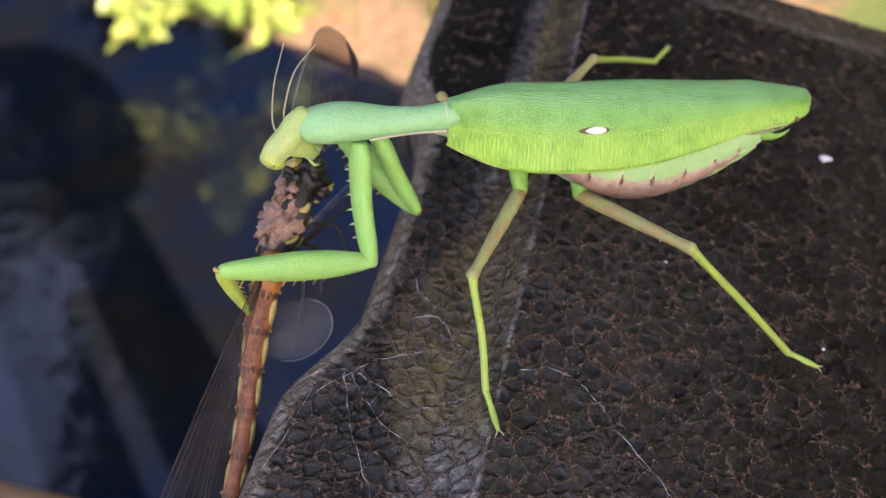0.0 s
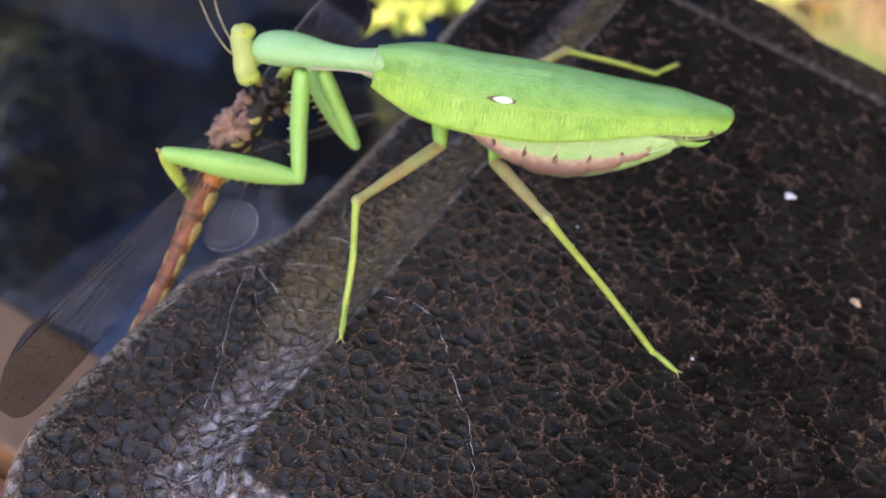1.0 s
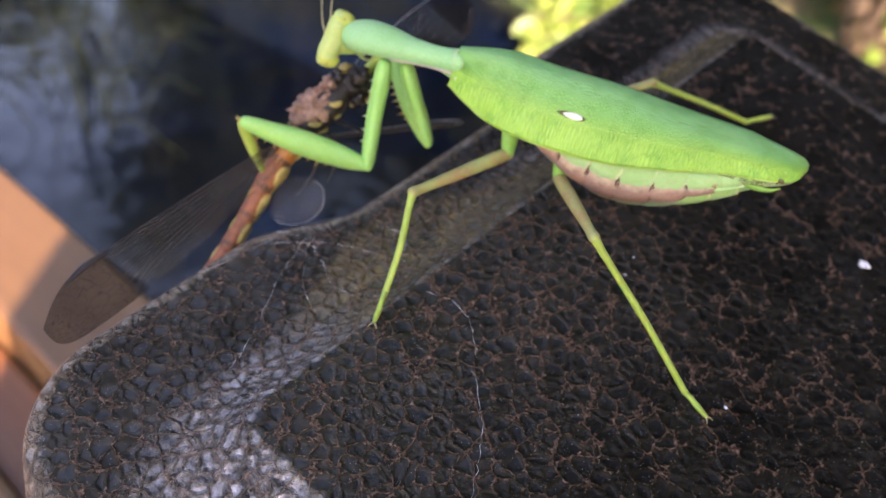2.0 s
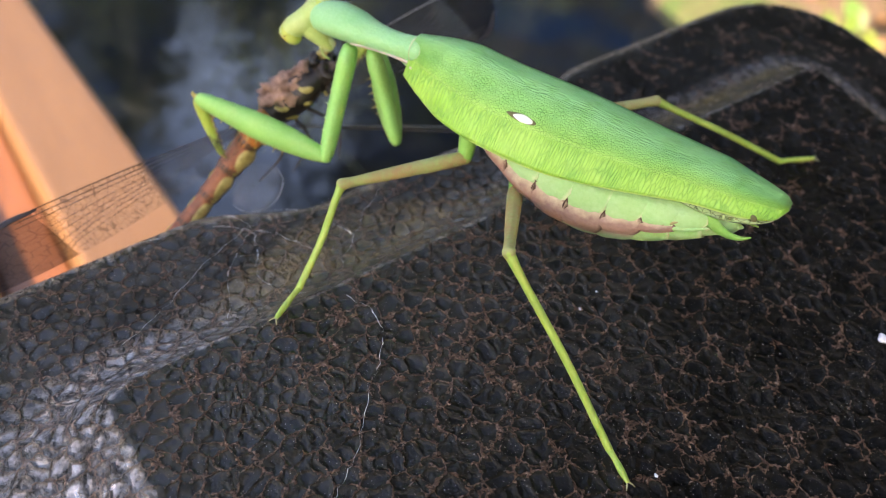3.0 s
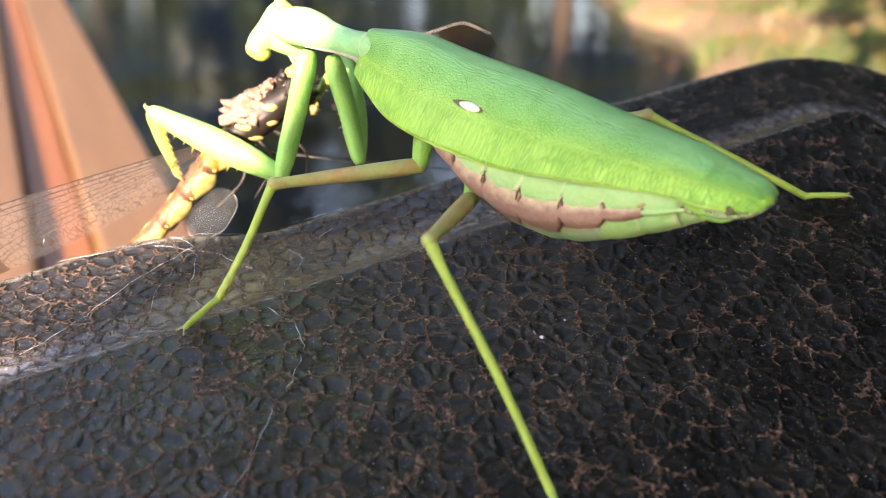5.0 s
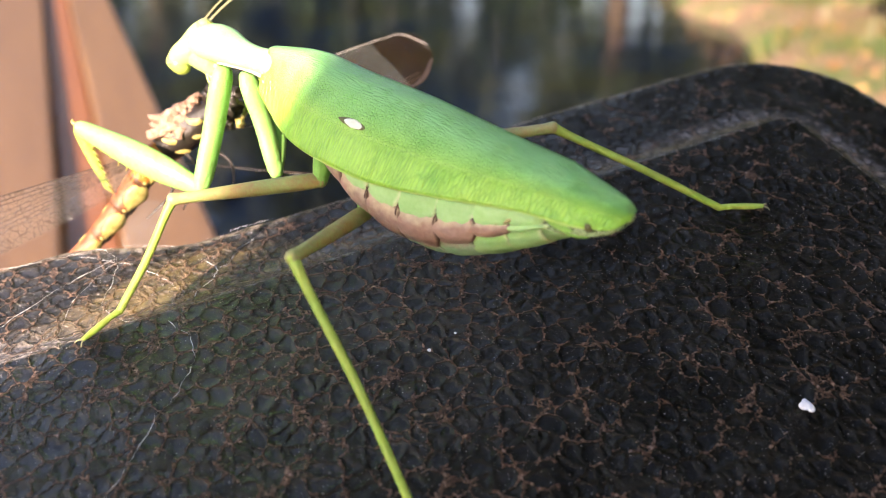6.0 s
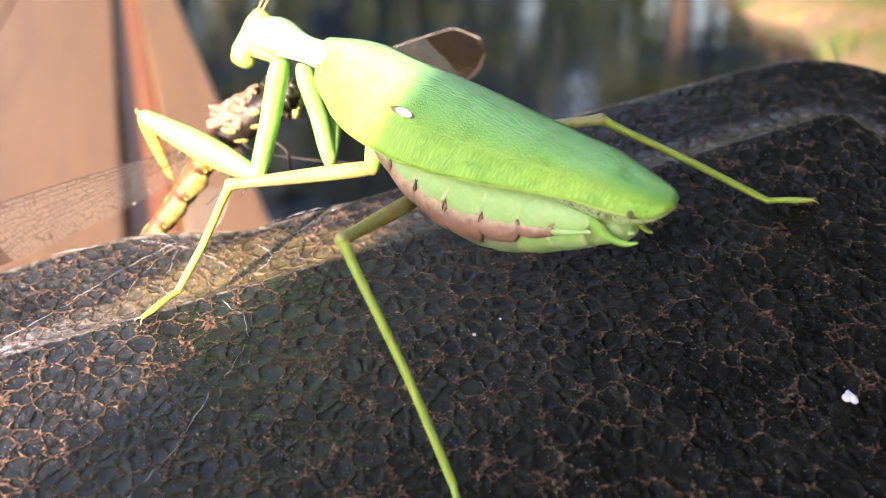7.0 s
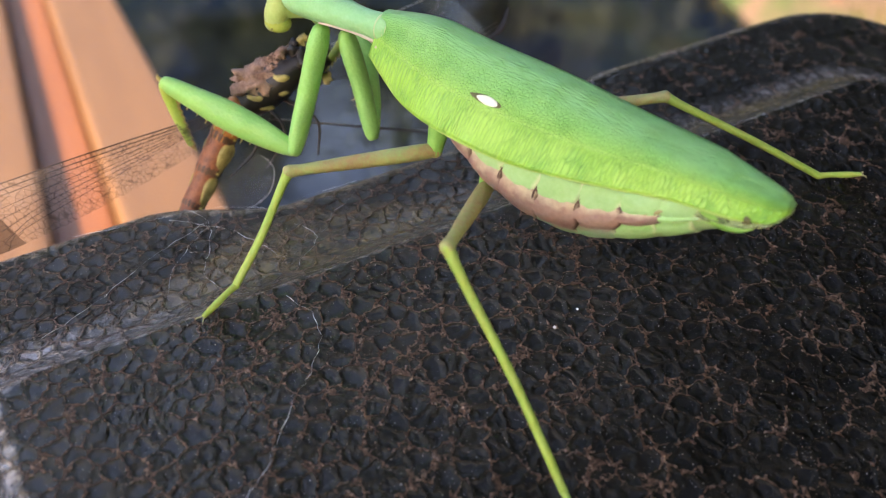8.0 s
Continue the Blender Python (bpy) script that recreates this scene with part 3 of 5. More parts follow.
def build_lid():
    lid = thing("cast_metal_cap", LID, "dark brown hammered cast metal cap with a raised centre panel", "metal cap")
    step = 0.5
    xs = np.arange(-29, PX + 30, step)
    ys = np.arange(-49, 131.5, step)
    X, Y = np.meshgrid(xs, ys, indexing="ij")
    z, e = lid_height(X, Y)
    # beyond the outline the sheet rounds over and drops
    edge = np.clip(e + 3.0, 0, None)
    z = z - np.where(edge < 3.0, 3.0 - np.sqrt(np.maximum(9.0 - edge ** 2, 0)), 3.0 + (edge - 3.0) * 9.0)
    out = panel_out(X, Y)
    groove = smooth01((out + 0.4) / 0.9) * (1 - smooth01((out - 4.0) / 7.0))
    wear_and_light = smooth01((e + 5.0) / 4.0)
    spread = 5.0 + 8.0 * np.exp(-((Y - 14.0) / 18.0) ** 2)
    mossy = smooth01((Y + 18.0) / 22.0) * smooth01((out + 0.3) / 0.8) * (1 - smooth01((out - spread) / 4.0))
    rusty = (1.0 - smooth01((X - 6.0) / 42.0)) * (1.0 - smooth01((Y - 25.0) / 45.0)) - 0.3 * smooth01((Y - 30.0) / 35.0)
    dusty = smooth01((out - 5.0) / 5.0) * (1 - smooth01((Y - 45.0) / 20.0))
    # the panel lip's highlight is painted as a pale line in this mask
    wear_and_light = np.maximum(wear_and_light, 0.78 * np.exp(-((out - 0.1) / 0.45) ** 2))
    keep = e < 1.2
    low = np.vectorize(lambda p, q: noise.noise((p * 0.5, q * 0.5, 2.0)) + 0.5 * noise.noise((p * 1.1, q * 1.1, 7.0)))(X, Y)
    z = z + 0.10 * low * (1 - 0.6 * wear_and_light)
    idx = -np.ones(X.shape, int)
    idx[keep] = np.arange(keep.sum())
    verts = np.stack([X[keep], Y[keep], z[keep]], -1) * 0.001
    quads = np.stack([idx[:-1, :-1], idx[1:, :-1], idx[1:, 1:], idx[:-1, 1:]], -1).reshape(-1, 4)
    quads = quads[(quads >= 0).all(1)]
    me = bpy.data.meshes.new("lid_plate")
    me.from_pydata(verts.tolist(), [], quads.tolist())
    me.attributes.new("groove", "FLOAT", "POINT").data.foreach_set("value", groove[keep].astype(np.float32))
    me.attributes.new("wear_and_light", "FLOAT", "POINT").data.foreach_set("value", wear_and_light[keep].astype(np.float32))
    for key, field in (("mossy", mossy), ("rusty", rusty), ("dusty", dusty)):
        me.attributes.new(key, "FLOAT", "POINT").data.foreach_set("value", field[keep].astype(np.float32))
    mesh_part("lid_plate", me, HAMMER, lid)
    # skirt under the rim, following the same waisted outline
    bm = bmesh.new()
    rows = []
    ang = np.linspace(0, 2 * math.pi, 161)[:-1]
    for inset, depth in ((0.6, -10.5), (0.6, -22.0), (4.0, -22.0), (4.0, -12.0)):
        ring = []
        for a in ang:
            lo, hi = 20.0, 160.0
            for _ in range(22):
                md = (lo + hi) / 2
                _, ee = lid_height(np.array(CXL + md * math.cos(a)), np.array(CYL + md * math.sin(a)))
                if ee < -inset + 0.5:
                    lo = md
                else:
                    hi = md
            ring.append(Vector((CXL + lo * math.cos(a), CYL + lo * math.sin(a), depth)) * 0.001)
        rows.append(ring)
    rings_to(bm, rows, cap=False)
    part("rim", bm, HAMMER, lid)
    return lid


def build_post():
    """The plain square metal post that carries the lid, standing on the pond's bed."""
    top = LID @ Vector((CXL * 0.001, CYL * 0.001, -0.021))
    m = Matrix.Translation((top.x, top.y, -0.9))
    body = thing("metal_post", m, "dark square metal post under the hammered lid", "post")
    a = [LID @ (Vector((CXL + sx * 52, CYL + sy * 52, -8.0)) * 0.001) - m.translation for sx, sy in ((-1, -1), (1, -1), (1, 1), (-1, 1))]
    b = [Vector((v.x, v.y, 0)) for v in a]
    bm = bmesh.new()
    rings_to(bm, [b, a])
    part("shaft", bm, WALLMETAL, body, smooth=False)


build_lid()
build_post()

# ---- the mantis, in the lid's space, millimetres ----
BODY_AT, BODY_A, BODY_L = Vector((-15.8, 29.8, 19.0)), Vector((0.9106, 0.4134, 0)), Vector((0.4134, -0.9106, 0))


GRIP_AT = Vector((-20.4, 19.3, 0.0))
ABDOMEN_AT = BODY_AT + BODY_A * 10 + Vector((0, 0, -3.0))


def bd(a, l, z):
    """A place on the body: along it from the collar, to its left, above the collar."""
    return BODY_AT + BODY_A * a + BODY_L * l + Vector((0, 0, z))


def grid_mesh(name, f, nu, nv, material, parent, label="", thick=0.0, v0=0.0):
    """A curved sheet from f(u, v), with its u and v as UV map."""
    me = bpy.data.meshes.new(name)
    verts = [Vector(f(i / nu, v0 + (1 - v0) * j / nv)) * 0.001 for i in range(nu + 1) for j in range(nv + 1)]
    w = nv + 1
    faces = [(i * w + j, (i + 1) * w + j, (i + 1) * w + j + 1, i * w + j + 1) for i in range(nu) for j in range(nv)]
    me.from_pydata([tuple(v) for v in verts], [], faces)
    uv = me.uv_layers.new(name="UVMap")
    for lp in me.loops:
        i, j = divmod(lp.vertex_index, w)
        uv.data[lp.index].uv = (i / nu, v0 + (1 - v0) * j / nv)
    ob = mesh_part(name, me, material, parent, label)
    if thick:
        sol = ob.modifiers.new("thickness", "SOLIDIFY")
        sol.thickness = thick * 0.001
        sol.offset = -1
    return ob


def curve_at(keys, x):
    """Smooth interpolation in a short table of (x, values...)."""
    k = np.array(keys, float)
    x = min(max(x, k[0, 0]), k[-1, 0])
    i = int(np.clip(np.searchsorted(k[:, 0], x) - 1, 0, len(k) - 2))
    t = (x - k[i, 0]) / (k[i + 1, 0] - k[i, 0])

    def slope(n):
        a, b = max(n - 1, 0), min(n + 1, len(k) - 1)
        return (k[b, 1:] - k[a, 1:]) / (k[b, 0] - k[a, 0]) * (k[i + 1, 0] - k[i, 0])
    h = 2 * t ** 3 - 3 * t ** 2 + 1, t ** 3 - 2 * t ** 2 + t, -2 * t ** 3 + 3 * t ** 2, t ** 3 - t ** 2
    return h[0] * k[i, 1:] + h[1] * slope(i) + h[2] * k[i + 1, 1:] + h[3] * slope(i + 1)


RIDGE = [(0, -0.4, 1.8), (6, -0.3, 3.2), (14, 0, 3.6), (24, 0, 4.15), (34, 0, 4.1), (44, -0.2, 4.1), (48, -0.4, 4.1), (50.0, -0.6, 3.8), (50.6, -0.7, 3.2)]
OUTER = [(0, 2.26, -2.6), (5, 4.22, -4.0), (10, 6.1, -3.85), (16, 7.35, -2.7), (24, 7.55, -1.75), (32, 6.65, 0.0), (40, 4.5, 1.2), (46, 3.3, 1.7), (49, 2.3, 1.9), (50.2, 1.3, 2.3), (50.6, 0.2, 2.8)]


def forewing(side):
    def f(u, v):
        a = 50.6 * u
        r, o = curve_at(RIDGE, a), curve_at(OUTER, a)
        if v < 0:
            # the inner strip lies flat over the back and laps over the other wing
            q = -v / 0.25
            lap = min(1.0, 0.35 + 4 * u) * min(1.0, 6 * (1 - u))
            l, z = r[0] - 2.7 * q * lap, r[1] - 0.50 * q * q * lap
            if side < 0:
                l, z = -0.5 - l, z - 0.45
            return bd(a, l, z)
        bulge = 0.9 * math.sin(math.pi * min(1, v ** 0.85)) * math.sin(math.pi * min(1, 0.01 + u * 0.96))
        l = r[0] + (o[0] - r[0]) * v + bulge * 0.86
        z = r[1] + (o[1] - r[1]) * v + bulge * 0.5
        fold = 0.10 * math.exp(-((v - 0.56) / 0.035) ** 2)
        l, z = l - fold * 0.8, z - fold * 0.4
        if side < 0:
            l, z = -0.5 - l, z - 0.45
        return bd(a, l, z)
    return f


def build_mantis():
    mantis = thing("praying_mantis", LID.copy(), "bright green praying mantis eating a dragonfly on the lid", "mantis")

    # back: neck shield, collar, wings
    back = [bd(-17.6, -3.2, -4.9), bd(-16.6, -3.0, -4.4), bd(-14.0, -2.5, -3.4), bd(-11, -1.9, -2.6), bd(-7, -1.1, -1.8), bd(-3, -0.6, -1.0), bd(0.4, -0.4, -0.2)]
    limb("pronotum", back, [(1.5, 1.2), (2.5, 2.0), (2.95, 2.35), (2.75, 2.2), (2.05, 1.8), (1.75, 1.65), (1.85, 1.8)], PRONOTUM, mantis, steps=6, seg=20)
    limb("collar", [bd(-0.15, -0.4, -0.4), bd(0.15, -0.4, -0.3), bd(0.5, -0.35, -0.2)], [(1.75, 1.7), (1.92, 1.88), (1.75, 1.75)], PALE, mantis, "pale yellow-green collar", seg=20)
    limb("thorax", [bd(-1, -0.4, -1.6), bd(4, -0.3, -1.9), bd(12, -0.3, -2.6), bd(20, -0.2, -4.0)], [(1.4, 1.4), (2.2, 2.1), (3.2, 2.9), (4.0, 3.6)], BELLY, mantis, seg=18)
    limb("pronotum_margin", [bd(-9.5, 0.75, -3.3), bd(-7, 0.55, -2.8), bd(-4, 0.75, -2.0), bd(-1.5, 1.0, -1.5), bd(-0.2, 1.2, -1.4)], [0.12, 0.2, 0.24, 0.3, 0.25], PALEPINK, mantis, "pinkish pale margin", seg=8)
    ball("wing_hinge", bd(0.7, 1.55, -1.7), (0.75, 0.5, 0.65), PALEPINK, mantis, "pinkish wing hinge", seg=12)
    left = grid_mesh("forewing", forewing(1), 72, 26, WING, mantis, "green leathery forewing with a white spot", 0.22, -0.25)
    grid_mesh("forewing", forewing(-1), 60, 18, WING, mantis, "green leathery forewing", 0.22)
    f = forewing(1)
    limb("wing_rim", [f(u, 1.0) for u in (0.0, 0.06, 0.15, 0.28, 0.45, 0.62, 0.8, 0.93, 1.0)], [0.16] * 9, EDGEGREEN, left, steps=6, seg=8)
    limb("wing_vein", [f(u, 0.56) + BODY_L * 0.05 for u in (0.02, 0.15, 0.3, 0.5, 0.7, 0.85, 0.95)], [0.05, 0.14, 0.16, 0.15, 0.12, 0.09, 0.05], VEINGREEN, left, steps=6, seg=8)
    s0, s1, sv = f(0.358, 0.455), f(0.378, 0.455), f(0.358, 0.52)
    du, dv = (s1 - s0).normalized(), (sv - s0).normalized()
    nrm = du.cross(dv).normalized()
    if nrm.dot(BODY_L) < 0:
        nrm = -nrm
    turn = Matrix((du, nrm.cross(du), nrm)).transposed().to_4x4()

    def drop(name, ctr, length, wide, high, material, label):
        bm = bmesh.new()
        bmesh.ops.create_uvsphere(bm, u_segments=24, v_segments=14, radius=1.0)
        for v in bm.verts:
            x, y, z = v.co
            k = 1 - 0.45 * max(0, -x) ** 1.5 + 0.12 * noise.noise((x * 2, y * 2, 5.0))
            v.co = (ctr + du * x * length + turn.col[1].to_3d() * (y * wide * k) + nrm * z * high) * 0.001
        part(name, bm, material, left, label)
    drop("spot_ring", s0 + nrm * 0.24 - du * 0.1, 2.1, 0.50, 0.07, DARKRIM, "dark ring round the spot")
    drop("white_spot", s0 + nrm * 0.28 + du * 0.15, 1.40, 0.50, 0.15, CREAM, "cream white pointed spot")

    def hind(u, v):
        a = 39 + 11.8 * u
        o = curve_at(OUTER, a)
        return bd(a, o[0] - 0.5 + 0.2 * math.sin(9 * v), o[1] + 0.4 - 2.1 * v * math.sin(math.pi * (0.12 + 0.80 * u)))
    grid_mesh("hindwing", hind, 18, 6, HINDWING, mantis, "pale green folded hindwing tip", 0.08)
    ball("wing_mark", bd(47.7, 2.85, 1.95), (0.5, 0.32, 0.4), DARKRIM, mantis)

    # abdomen: overlapping plates in three rows; it pumps up and down about its root
    belly = new("abdomen")
    belly.parent = mantis
    belly.empty_display_size = 0.004
    belly.matrix_local = Matrix.Translation(ABDOMEN_AT * 0.001)
    top = [(5, -0.6), (14, -0.6), (26, 0.3), (38, 0.9), (46, 0.8)]
    bot = [(5, -2.6), (8, -3.4), (14, -6.2), (20, -9.7), (26, -11.9), (32, -11.2), (38, -8.0), (43, -4.5), (46, -2.8)]
    wid = [(5, 2.0), (8, 3.0), (14, 5.3), (20, 6.8), (26, 7.2), (32, 6.5), (38, 5.2), (43, 3.3), (46, 1.9)]

    def shell(a, th, grow):
        t, b, w = curve_at(top, a)[0], curve_at(bot, a)[0], curve_at(wid, a)[0]
        h, c = (t - b) / 2, (t + b) / 2
        s, k = math.sin(th), math.cos(th)
        pinch = 1 - 0.16 * max(0, -k) ** 2
        return bd(a, (w + grow) * s * pinch, c + (h + grow) * k) - ABDOMEN_AT

    def plate(name, a0, a1, th0, th1, material, scallop, side, sag=0.0, lift=0.0):
        def f2(u, v):
            th = radians(th0 + (th1 + sag * math.sin(math.pi * min(1, u * 1.05)) ** 0.7 - th0) * v)
            end = a1 + scallop * math.sin(math.pi * v)
            a = a0 + (end - a0) * u
            puff = 0.55 * math.sin(math.pi * v) * math.sin(math.pi * min(1, 0.15 + u * 0.85)) ** 0.8
            dimple = 0.10 * noise.noise((a * 0.9, v * 3.0, th0 * 0.1 + side))
            p = shell(a, th, 0.05 + lift + 0.34 * u ** 2 + puff + dimple)
            if side < 0:
                rel = (p + ABDOMEN_AT - BODY_AT).dot(BODY_L)
                p = p - BODY_L * 2 * rel
            return p
        return grid_mesh(name, f2, 14, 14, material, belly, thick=0.09)

    stations = (5, 10, 16, 22, 28, 34, 40, 45)
    limb("abdomen_core", [bd(a, 0, (curve_at(top, a)[0] + curve_at(bot, a)[0]) / 2) - ABDOMEN_AT for a in stations],
         [(curve_at(wid, a)[0] - 0.15, (curve_at(top, a)[0] - curve_at(bot, a)[0]) / 2 - 0.15) for a in stations], BELLY, belly, seg=24, steps=4)
    cuts = [13.5, 18.0, 22.6, 27.1, 31.8, 36.1, 39.8, 43.0]
    for side in (1, -1):
        for i, (a0, a1) in enumerate(zip(cuts, cuts[1:])):
            mid0 = 77 + (4, 2, 0, 0, 0, 2, 4)[i]
            wide = (32, 44, 45, 40, 28, 13, 5)[i]
            plate("back_plate", a0 - 0.8, a1, 18, mid0 - 3, BACK_PLATE, 0.6, side, 12.0, 0.14)
            plate("side_plate", a0 - 0.6, a1 + 0.1, mid0 - 8, mid0 + wide - 3, SIDE_PLATE if i < 6 else BACK_PLATE, 0.7, side, 6.0, 0.08)["label"] = "dusty pink side plate" if i < 6 else "pale green side plate"
            plate("belly_plate", a0 - 0.7, a1, mid0 + wide - 3, 180, LOW_PLATE if i < 5 else BACK_PLATE, 0.6, side)
            if 0 < i < 6:
                # dark notch and seam where two side plates meet
                q = [shell(a1 + da, radians(mid0 + dt), 0.50) for da, dt in ((0.35, -9), (0.05, -2), (0.0, 6), (0.05, wide * 0.5), (0.25, wide - 4))]
                if side < 0:
                    q = [p - BODY_L * 2 * (p + ABDOMEN_AT - BODY_AT).dot(BODY_L) for p in q]
                limb("plate_seam", q, [0.03, 0.09, 0.14, 0.07, 0.04], DARKSEAM, belly, "dark brown seam", seg=8, steps=4)
    for k, (a0, l0, z0) in enumerate(((38.6, 4.9, -2.2), (39.6, 4.5, -1.6), (40.6, 4.0, -1.0))):
        limb("skin_fold", [bd(a0 - 0.6, l0 + 0.2, z0 - 1.0) - ABDOMEN_AT, bd(a0, l0 + 0.35, z0) - ABDOMEN_AT, bd(a0 + 0.9, l0, z0 + 0.7) - ABDOMEN_AT], [0.06, 0.24, 0.08], JOINT, belly, "tan skin fold", seg=8)
    limb("abdomen_tip", [bd(40.5, 0, -3.0) - ABDOMEN_AT, bd(44, 0.2, -2.0) - ABDOMEN_AT, bd(46, 0.5, -1.4) - ABDOMEN_AT, bd(47, 0.6, -1.0) - ABDOMEN_AT], [(3.0, 3.0), (1.9, 1.8), (0.8, 0.7), (0.2, 0.2)], BELLY, belly, seg=14)
    limb("cercus", [bd(a, l, z) - ABDOMEN_AT for a, l, z in ((42.0, 2.6, 0.3), (43.6, 2.9, -0.3), (45.4, 2.8, -1.0), (47.2, 2.4, -1.1), (48.4, 2.0, -0.5))], [(0.45, 0.9), (0.5, 1.0), (0.42, 0.6), (0.3, 0.32), (0.1, 0.1)], GREEN_LEG, belly, seg=8)
    limb("cercus", [bd(a, l, z) - ABDOMEN_AT for a, l, z in ((42.5, -1.2, -0.4), (45, -1.2, -1.0), (47.6, -0.6, -0.9), (48.6, -0.2, -0.5))], [0.5, 0.5, 0.25, 0.08], GREEN_SHIN, belly, seg=8)

    # walking legs
    def leg(points, shade, knee=1.0):
        c0, c1, k, t0, e = [Vector(p) for p in points]
        limb("coxa", [c0, (c0 + c1) / 2, c1], [1.5, 1.35, 0.95], GREEN_LEG, mantis)
        fem = limb("femur", [c1, c1.lerp(k, 0.12), c1.lerp(k, 0.5), c1.lerp(k, 0.88), k], [0.85, 1.0, 0.9, 0.68, 0.8], shade, mantis)
        ball("joint", c1, (0.95, 0.95, 0.95), JOINT, fem, seg=12)
        ball("knee", k, (0.72, 0.72, 0.72), GREEN_SHIN, fem, seg=12)
        bow = (k - t0).cross(Vector((0, 0, 1))).normalized() * 0.3
        tib = limb("tibia", [k, k.lerp(t0, 0.15), k.lerp(t0, 0.55) + bow, t0], [0.66, 0.5, 0.48, 0.46], GREEN_SHIN, mantis, steps=8)
        for q in (0.25, 0.45, 0.62, 0.78, 0.9):
            p = k.lerp(t0, q) + bow * min(1, q * 1.5)
            limb("spur", [p, p + (t0 - k).normalized() * 0.8 + Vector((0.35, -0.25, -0.2))], [0.11, 0.03], SPINE, tib, seg=5, steps=2)
        limb("tarsus", [t0, t0.lerp(e, 0.3) + Vector((0, 0, 0.1)), t0.lerp(e, 0.65), e], [0.42, 0.36, 0.42, 0.28], GREEN_SHIN, mantis, steps=5)
        d = (e - t0).normalized()
        s = d.cross(Vector((0, 0, 1))).normalized()
        for sg in (1, -1):
            limb("claw", [e, e + d * 0.6 + s * 0.4 * sg, e + d * 0.9 + s * 0.6 * sg - Vector((0, 0, 0.25))], [0.13, 0.09, 0.03], FEELER, mantis, seg=6, steps=3)

    leg([(-6.5, 33.5, 14.5), (-4.0, 31.0, 9.0), (-7.2, 14.0, 9.7), (-1.6, 4.6, 0.5), (0.9, 0.0, 0.35)], BROWN_LEG)
    leg([(2.0, 35.8, 14.0), (3.9, 33.6, 8.9), (16.9, 21.2, 17.6), (37.0, 24.3, 0.6), (41.1, 23.6, 0.4)], BROWN_LEG)
    leg([(-2.5, 41.0, 14.0), (-4.5, 45.0, 9.0), (1.7, 59.8, 11.4), (13.6, 78.6, 0.6), (15.6, 84.0, 0.4)], BROWN_LEG)
    leg([(-9.0, 37.0, 14.5), (-11.5, 38.5, 9.5), (-18.0, 42.5, 10.8), (-14.0, 54.0, -5.0), (-13.0, 57.5, -5.2)], BROWN_LEG)

    # grasping legs
    def foreleg(c0, c1, w, e, toe, slim):
        c0, c1, w, e, toe = [Vector(p) for p in (c0, c1, w, e, toe)]
        bow = Vector((-0.5, 0.35, 0)) * slim
        coxa = limb("fore_coxa", [c0, c0.lerp(c1, 0.12), c0.lerp(c1, 0.5) + bow, c0.lerp(c1, 0.85) + bow * 0.4, c1], [(1.85 * k, 1.25 * k) for k in (0.9 * slim, 1.05 * slim, slim, 0.92 * slim, 0.7 * slim)], GREEN_FORE, mantis, seg=18, up=(0.65, 0.75, 0.1))
        for q in (0.2, 0.3, 0.42, 0.55, 0.68, 0.8):
            p = c0.lerp(c1, q) + bow + Vector((-1.25, -0.45, -0.25)) * slim
            limb("spur", [p, p + Vector((-0.6, -0.25, -0.15)) * (0.5 + 0.5 * math.sin(q * 31) ** 2)], [0.17, 0.03], PALE, coxa, "pale blunt spur", seg=6, steps=2)
        along = (w - c1).normalized()
        limb("trochanter", [c0.lerp(c1, 0.88), c0.lerp(c1, 0.97) + along * 0.15, c1 + along * 0.9, c1 + along * 2.2], [1.1 * slim, 1.12 * slim, 1.08 * slim, 1.1 * slim], GREEN_FORE, mantis, seg=16)
        down = (e - w).normalized()
        down = (down - along * down.dot(along)).normalized()
        fem = limb("fore_femur", [c1 + along * 0.4, c1.lerp(w, 0.1), c1.lerp(w, 0.3), c1.lerp(w, 0.55), c1.lerp(w, 0.8), c1.lerp(w, 0.95), w], [(r * slim * 0.86, r * slim * 0.99) for r in (1.05, 1.45, 1.98, 2.08, 1.62, 1.30, 1.10)], GREEN_FORE, mantis, seg=20, up=down)
        for q in (0.30, 0.37, 0.44, 0.51, 0.58, 0.65, 0.72, 0.80, 0.87):
            for sg in (1, -1):
                p = c1.lerp(w, q) + down * (1.95 - 1.7 * abs(q - 0.45)) * slim + along.cross(down) * 0.5 * sg
                limb("spur", [p - down * 0.3, p + down * (1.35 if int(q * 100) % 2 else 0.8) + along * 0.35], [0.24, 0.04], SPINE, fem, "pale brown-tipped spine", seg=6, steps=2)
        tib = limb("fore_tibia", [w, w.lerp(e, 0.12) + along * 0.45, w.lerp(e, 0.55) + along * 0.4, e], [(0.85, 0.95), (0.85, 1.0), (0.68, 0.85), (0.45, 0.5)], GREEN_SHIN, mantis, "yellow-green spiny shin", seg=12, up=along)
        for q in (0.25, 0.36, 0.47, 0.58, 0.69, 0.80, 0.91):
            p = w.lerp(e, q) - along * 0.45
            limb("spur", [p, p - along * 0.85 + down * 0.4], [0.17, 0.03], SPINE, tib, "pale brown-tipped spine", seg=6, steps=2)
        claw = limb("fore_claw", [e, e.lerp(toe, 0.5) - along * 0.2, toe], [0.42, 0.25, 0.05], SPINE, mantis, seg=8)
